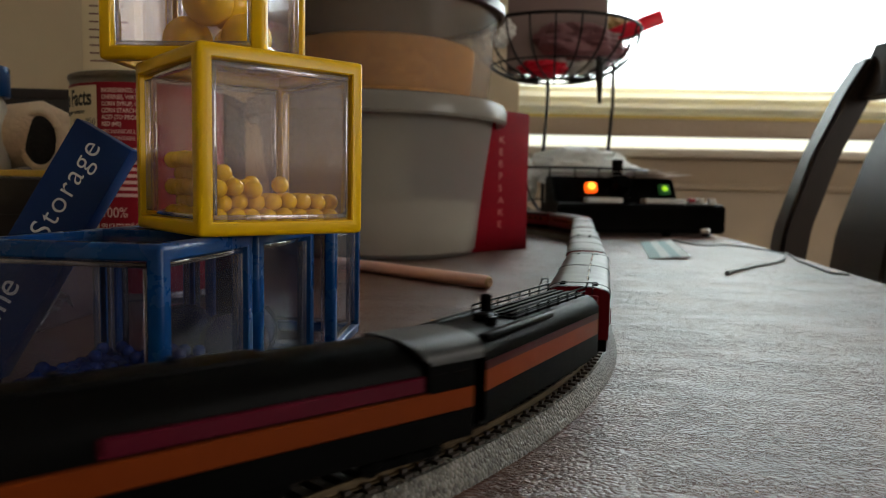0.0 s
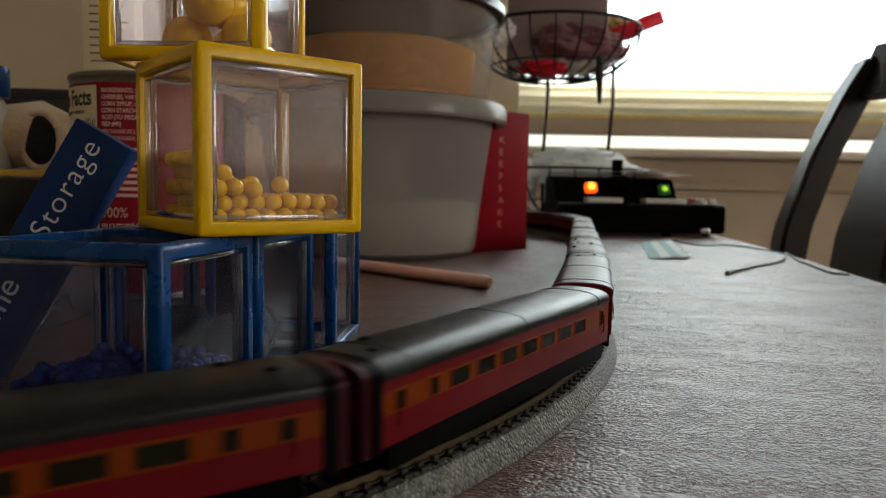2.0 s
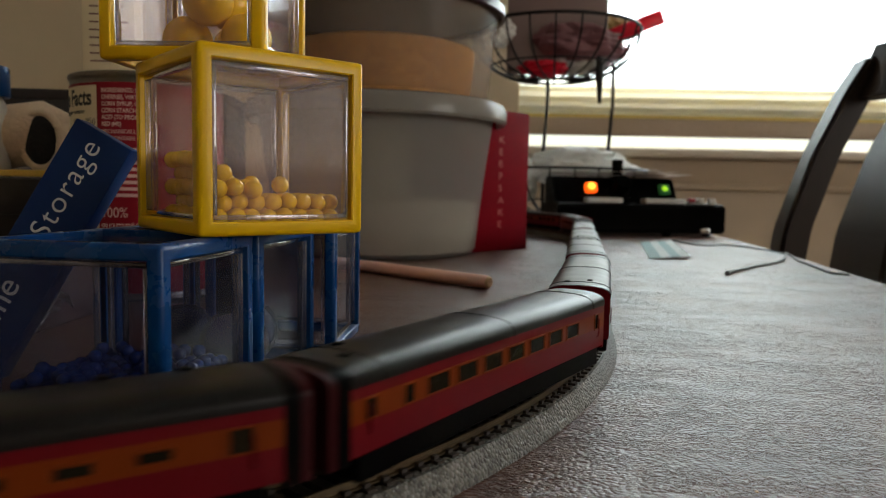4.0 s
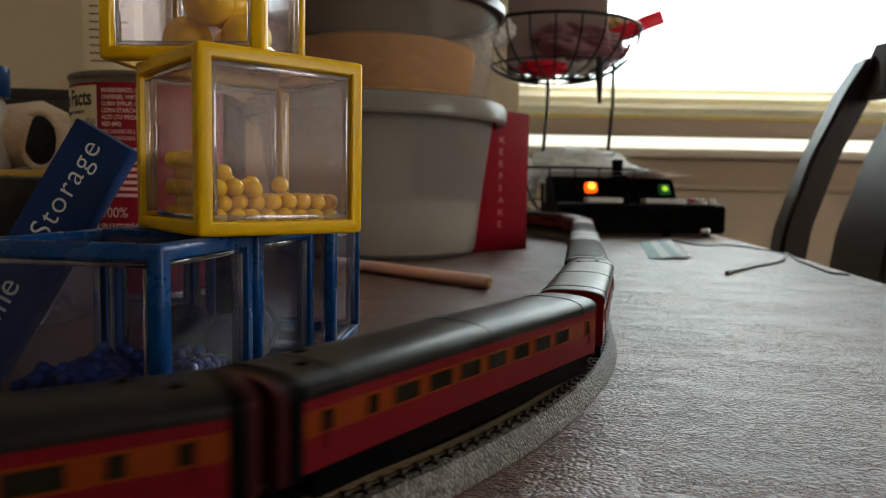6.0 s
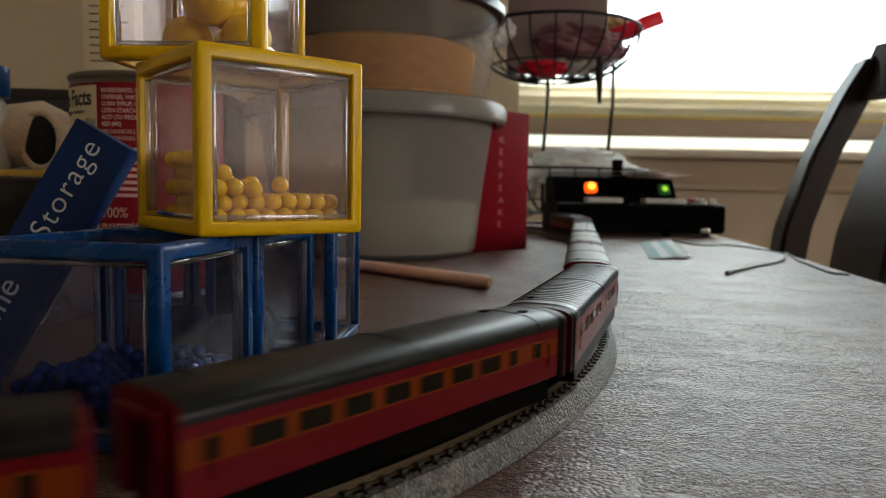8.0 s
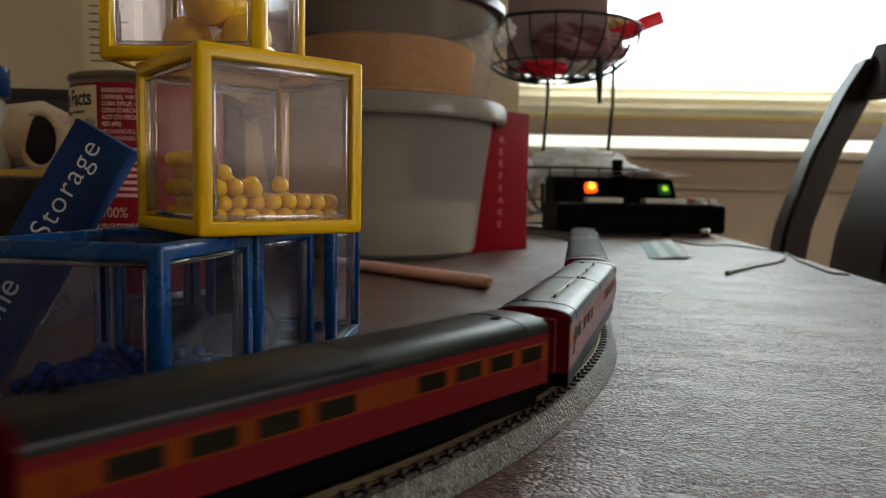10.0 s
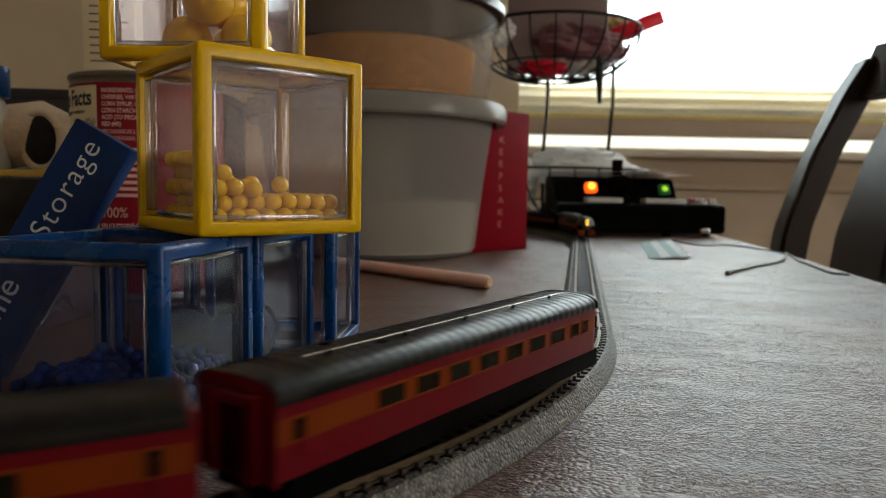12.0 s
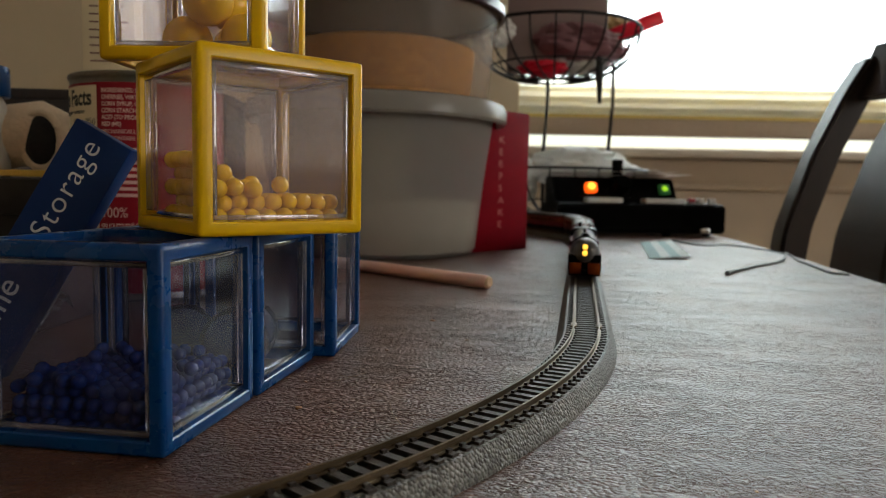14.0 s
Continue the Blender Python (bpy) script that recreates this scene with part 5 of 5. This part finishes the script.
def build_power_pack():
    """The train controller: a black wedge with lit buttons."""
    c = tagged(holder("train_controller", 262, 1010, 0, 4), "black train power pack with glowing orange and green lamps", "train controller")
    base = B()
    out = [(-50, 6), (-50, 40), (-44, 44), (50, 44), (50, 4), (-46, 4)]
    a = [base.verts.new((-115, y, z)) for y, z in out]
    b = [base.verts.new((115, y, z)) for y, z in out]
    for i in range(len(out)):
        j = (i + 1) % len(out)
        base.faces.new((a[i], a[j], b[j], b[i]))
    base.faces.new(a)
    base.faces.new(b)
    bmesh.ops.bevel(base, geom=base.edges[:], offset=2.5, segments=2, affect="EDGES")
    part("case", base, BLACK, c, "black moulded case")
    up = B()
    out = [(-16, 44), (8, 78), (48, 80), (48, 44)]
    a = [up.verts.new((-112, y, z)) for y, z in out]
    b = [up.verts.new((62, y, z)) for y, z in out]
    for i in range(4):
        j = (i + 1) % 4
        up.faces.new((a[i], a[j], b[j], b[i]))
    up.faces.new(a)
    up.faces.new(b)
    bmesh.ops.bevel(up, geom=up.edges[:], offset=2, segments=2, affect="EDGES")
    part("raised_panel", up, BLACK, c)
    part("faceplate", box(B(), -72, -24, -40, -18, 44.2, 50.5, bevel=0.4), PACK_TOP, c, "pale grey faceplate")
    part("faceplate", box(B(), 8, 62, -40, -18, 44.2, 50.5, bevel=0.4), PACK_TOP, c)
    part("faceplate", box(B(), 66, 106, -40, 30, 44.2, 46.6, bevel=0.4), PACK_TOP, c)
    o = part("orange_lamp", box(B(), -9, 9, -5, 5, -8, 8, bevel=4.9, seg=6), LAMP_O, c, "glowing orange lamp")
    o.matrix_basis = pose(-60 * MM, -8.5 * MM, 64 * MM, -30, 0, 0)
    g = part("green_lamp", box(B(), -8, 8, -3, 3, -8, 8, bevel=2.8, seg=4), LAMP_G, c, "glowing green lamp")
    g.matrix_basis = pose(44 * MM, -8 * MM, 63 * MM, -30, 0, 0)
    part("lamp_core", ball(B(), 0, -5, 0, 5.5, 3, (1, 0.25, 1)), CORE_O, o, "bright yellow core")
    part("lamp_core", ball(B(), 0, -3, 0, 4.0, 3, (1, 0.25, 1)), CORE_G, g, "bright yellow-green core")
    k = lathe(B(), [(0, 0), (17, 0), (17, 3), (12, 5), (11, 22), (9.5, 24), (0, 24)], 24)
    k.transform(Matrix.Translation((-18, -4, 60)) @ Matrix.Rotation(radians(55), 4, "X"))
    part("throttle_knob", k, BLACK, c, "black throttle knob")
    part("lever", box(B(), -26, -12, 2, 12, 76, 104, bevel=2), BLACK, c)
    for x, m in ((70, RED_KNOB), (82, PAPER), (98, PAPER)):
        part("switch", box(B(), x - 5, x + 5, -44, -36, 46, 52, bevel=1.5), m, c)
    for x in (-95, 40, 95):
        part("rubber_foot", lathe(B(), [(0, 0), (6, 0), (6, 4.2), (0, 4.2)], 14, x, -34), BLACK, c)
        part("rubber_foot", lathe(B(), [(0, 0), (6, 0), (6, 4.2), (0, 4.2)], 14, x, 34), BLACK, c)
    part("terminal_clip", box(B(), 78, 92, -55, -49, 5, 12, bevel=1), CHROME, c)


def crumple(name, cx, cy, cz, sx, sy, sz, mat, seed, label, category, sub=4):
    bm = B()
    ball(bm, 0, 0, 0, 1, sub)
    for v in bm.verts:
        n = v.co.normalized()
        q = n * 1.7 + Vector((seed, seed * 2, 0))
        k = 1 + 0.28 * noise.noise(q) + 0.2 * noise.noise(q * 2.7) + 0.1 * noise.noise(q * 6)
        v.co = Vector((n.x * sx * k, n.y * sy * k, n.z * sz * k))
    o = part(name, bm, mat)
    o.location = Vector((cx, cy, cz)) * MM
    return tagged(o, label, category)


def build_basket():
    cx, cy = 186, 1165
    b = tagged(holder("fruit_basket_stand", cx, cy, 0), "two-tier black wire fruit basket stand", "basket")

    def bowl(name, z0, z1, r0, r1, n, hoops, shift=0):
        def hoop(f, th):
            r = r0 + (r1 - r0) * math.sin(f * math.pi / 2) ** 0.8
            z = z0 + (z1 - z0) * (1 - math.cos(f * math.pi / 2)) ** 0.9
            return tube(B(), [(shift + r * math.cos(2 * math.pi * i / 40), r * math.sin(2 * math.pi * i / 40), z) for i in range(40)], th, 6, closed=True)
        top = part(name, hoop(*hoops[-1]), WIRE, b, "open wire bowl")
        for f, th in hoops[:-1]:
            part("wire_hoop", hoop(f, th), WIRE, top)
        for i in range(n):
            a = 2 * math.pi * i / n
            pts = []
            for k in range(8):
                f = k / 7
                r = r0 + (r1 - r0) * math.sin(f * math.pi / 2) ** 0.8
                pts.append((shift + r * math.cos(a), r * math.sin(a), z0 + (z1 - z0) * (1 - math.cos(f * math.pi / 2)) ** 0.9))
            part("wire_rib", tube(B(), pts, 1.5, 5), WIRE, top)
    bowl("upper_bowl", 232, 310, 26, 132, 22, ((0, 1.4), (0.45, 1.3), (1, 2.6)), -14)
    bowl("lower_bowl", 22, 92, 40, 136, 24, ((0, 1.2), (0.5, 1.0), (1, 2.2)))
    for x in (-26, 78):
        part("upright", tube(B(), [(x, 0, 22 if abs(x) < 41 else 34), (x - 2, 0, 120), (x + 3, 0, 200), (x + 2, 0, 236 if abs(x) < 30 else 262)], 2.9, 8), WIRE, b)
    part("foot_ring", tube(B(), [(90 * math.cos(2 * math.pi * i / 40), 90 * math.sin(2 * math.pi * i / 40), 2.2) for i in range(40)], 2.2, 6, closed=True), WIRE, b)
    for a in (30, 150, 270):
        c, s = math.cos(radians(a)), math.sin(radians(a))
        part("foot_strut", tube(B(), [(90 * c, 90 * s, 2.2), (60 * c, 60 * s, 14), (40 * c, 40 * s, 22)], 1.6, 6), WIRE, b)
    part("hook", tube(B(), [(44, -60, 262), (45, -60, 246), (46, -60, 226), (47, -60, 192)], [4, 6, 6, 2.5], 10), WIRE, b, "black hook hanging below the bowl")
    # contents
    g = tagged(holder("smoky_food_bag", cx - 8, cy - 10, 244, -8), "dark brown translucent packet standing in the wire bowl", "food packet")
    bm = B()
    box(bm, -82, 72, -20, 20, 0, 116, bevel=6, seg=3)
    part("packet", bm, BAG_BROWN, g)
    crumple("white_bag", cx + 14, cy - 20, 254, 40, 34, 14, BAG_WHITE, 3.1, "crumpled white plastic bag in the wire bowl", "plastic bag")
    crumple("red_wrapper", cx - 34, cy - 34, 247, 38, 24, 12, BAG_RED, 5.2, "crumpled red plastic wrapper in the wire bowl", "wrapper")
    crumple("clear_bag", cx - 104, cy - 14, 306, 26, 24, 22, BAG_WHITE, 8.8, "crumpled white plastic bag over the bowl's rim", "plastic bag")
    crumple("pink_bag", cx + 22, cy - 12, 286, 74, 56, 32, milky("pink_bag", (0.34, 0.16, 0.18), 0.5, 0.4), 6.3, "crumpled pink translucent plastic bag in the wire bowl", "plastic bag")
    r = tagged(holder("red_packet", cx + 78, cy - 16, 292, 4, 0, -22), "bright red plastic packet sticking out of the bowl", "food packet")
    part("packet", box(B(), -30, 84, -6, 6, 0, 22, bevel=4, seg=3), BAG_RED, r)
    crumple("tan_fruit", cx + 84, cy + 16, 322, 34, 24, 15, POTATO, 2.2, "tan round fruit lying in the wire bowl", "fruit")
    # papers and bags in the lower bowl
    crumple("paper_bag", cx + 30, cy - 20, 96, 74, 56, 32, BAG_WHITE, 1.4, "crumpled white paper bag in the lower bowl", "paper bag")
    crumple("paper_bag", cx - 78, cy - 60, 74, 34, 30, 38, BAG_WHITE, 7.4, "crumpled white plastic bag in the lower bowl", "plastic bag")
    for i in range(3):
        p = tagged(holder("paper_sheet", 262 - 20 * i, 1052, 81 + i * 2.4, 8 - 9 * i), "loose white paper sheet on the train controller", "paper", "loose papers")
        bm = B()
        bmesh.ops.create_grid(bm, x_segments=10, y_segments=6, size=1)
        for v in bm.verts:
            q = Vector((v.co.x * 84, v.co.y * 40, i))
            v.co = (q.x, q.y, 1.2 + 1.2 * noise.noise(q * 0.03) + 7 * max(0, v.co.x - 0.4) ** 2)
        bmesh.ops.solidify(bm, geom=bm.faces[:], thickness=0.3)
        part("sheet", bm, PAPER, p)


def build_small_things():
    # folded pale blue fabric, with highlights put into every second pleat's colour
    m = tagged(holder("folded_face_mask", 224, 735, 0, -13), "pale blue folded disposable mask lying flat", "face mask")
    for i in range(4):
        bm = B()
        x0 = -17 + i * 8.5
        bmesh.ops.create_grid(bm, x_segments=4, y_segments=16, size=1)
        for v in bm.verts:
            q = Vector((v.co.x, v.co.y * 3, i))
            v.co = (x0 + 5 * (v.co.x + 1), v.co.y * 105 + 3 * i, 0.6 + i * 0.5 + 1.6 * (1 + v.co.x) * 0.5 + 0.8 * noise.noise(q * 2))
        bmesh.ops.solidify(bm, geom=bm.faces[:], thickness=0.4)
        part("pleat", bm, MASK_HIGHLIGHT if i % 2 else MASK, m)
    w = tagged(new("black_wire_lead"), "short thin black wire with a curled end", "wire")
    part("lead", tube(B(), [(208, 522, 1.6), (214, 530, 1.8), (238, 561, 1.1), (262, 590, 1.1), (284, 612, 1.1), (304, 638, 1.6), (322, 672, 5), (332, 690, 3)], [1.9, 1.4, 1.1, 1.1, 1.1, 1.1, 1.1, 0.9], 8), CORD, w)
    c = tagged(new("power_cord"), "thin grey electric cord lying along the table", "cord")
    pts = [(270, 930, 0.9), (281, 879, 0.9), (287, 826, 0.9), (300, 806, 0.9), (318, 822, 0.9), (330, 812, 0.9), (334, 772, 1.4), (342, 744, 0.9), (338, 700, 0.9), (318, 640, 0.9), (304, 580, 0.9), (296, 545, 0.9), (302, 528, 1.2), (290, 500, 0.9)]
    fine = []
    for a in range(1, len(pts) - 2):
        p0, p1, p2, p3 = (Vector(q) for q in pts[a - 1:a + 3])
        for k in range(6):
            f = k / 6
            fine.append(0.5 * (2 * p1 + (p2 - p0) * f + (2 * p0 - 5 * p1 + 4 * p2 - p3) * f * f + (3 * p1 - 3 * p2 + p3 - p0) * f ** 3))
    part("lead", tube(B(), fine, 0.85, 6), CORD, c)
    for pts in (((-34, 215), (-28, 221), (-24, 227)), ((-32, 223), (-28, 222), (-23, 220)), ((-14, 195), (-12.5, 185), (-9.5, 176))):
        h = tagged(new("lint_hair"), "fine pale hair of lint on the table cover", "lint", "lint on the table")
        part("strand", tube(B(), [(x, y, 0.25) for x, y in pts], 0.09, 5), PLUSH, h)
    rng = random.Random(9)
    for x, y, r in ((-38, 189, 0.9), (-28, 150, 0.5), (-4, 320, 0.9), (-20, 260, 0.5), (10, 280, 0.5), (64, 140, 0.4), (-41, 215, 0.45)):
        bm = B()
        ball(bm, 0, 0, 0, r, 2, (1.4, 1, 0.35))
        for v in bm.verts:
            v.co += Vector((0, 0, r * 0.35)) + noise.noise_vector(v.co * 1.5) * r * 0.2
        o = part("crumb", bm, CRUMB)
        o.matrix_world = pose(x * MM, y * MM, 0, 0, 0, rng.uniform(0, 180))
        tagged(o, "tiny pale crumb on the table cover", "crumb", "crumbs on the table")


def build_chair():
    c = tagged(holder("dining_chair", 532, 880, -750, 0), "dark-stained wooden dining chair with a curved back", "chair")

    def plank(name, pts, wx, wy, label=""):
        """A bar of rectangular section along points (x, y, z)."""
        bm = B()
        rings = []
        for x, y, z in pts:
            rings.append([bm.verts.new((x + a * wx / 2, y + b * wy / 2, z)) for a, b in ((-1, -1), (1, -1), (1, 1), (-1, 1))])
        for p, q in zip(rings, rings[1:]):
            for j in range(4):
                bm.faces.new((p[j], p[(j + 1) % 4], q[(j + 1) % 4], q[j]))
        bm.faces.new(rings[0])
        bm.faces.new(list(reversed(rings[-1])))
        bmesh.ops.bevel(bm, geom=[e for e in bm.edges], offset=5, segments=3, affect="EDGES")
        return part(name, bm, WOOD_DARK, c, label)
    for y in (-130, 190):
        curve = [(-40, y, 0), (-36, y, 300), (-34, y, 460), (-28, y, 640), (-12, y, 760), (24, y, 870), (66, y, 960), (96, y, 1010)]
        plank("back_post", curve, 42, 40)
    n = 10
    bm = B()
    rings = []
    for i in range(n + 1):
        f = i / n
        y = -124 + 308 * f
        bow = 26 * math.sin(math.pi * f)
        rings.append([bm.verts.new(v) for v in ((58 + bow, y, 950), (78 + bow, y, 946), (110 + bow, y, 1024), (90 + bow, y, 1028))])
    for p, q in zip(rings, rings[1:]):
        for j in range(4):
            bm.faces.new((p[j], p[(j + 1) % 4], q[(j + 1) % 4], q[j]))
    bm.faces.new(rings[0])
    bm.faces.new(list(reversed(rings[-1])))
    part("top_rail", bm, WOOD_DARK, c, "wide curved top rail")
    plank("back_splat", [(-24, 20, 480), (-18, 20, 640), (-2, 20, 760), (34, 20, 870), (80, 20, 958)], 16, 120, "wide flat centre splat")
    plank("lower_rail", [(-30, -110, 480), (-30, 170, 480)], 24, 30)
    part("seat", box(B(), -420, -20, -160, 220, 430, 470, bevel=14, seg=3), WOOD_DARK, c)
    for y in (-130, 190):
        plank("front_leg", [(-390, y, 0), (-390, y, 432)], 40, 40)


build_room()
build_window()
build_table()
build_track()
TRAIN = build_train()
build_cubes()
build_can()
build_cream_carton()
build_storage_box()
build_left_clutter()
build_tubs()
build_red_box()
build_dowel()
build_power_pack()
build_basket()
build_small_things()
build_chair()


def motions():
    """The whole train goes round the loop at one speed."""
    for ob, mid, half in TRAIN:
        rows = [(k * 0.2, at_time(mid, half, k * 0.2)) for k in range(71)]
        walk(ob, rows)


motions()
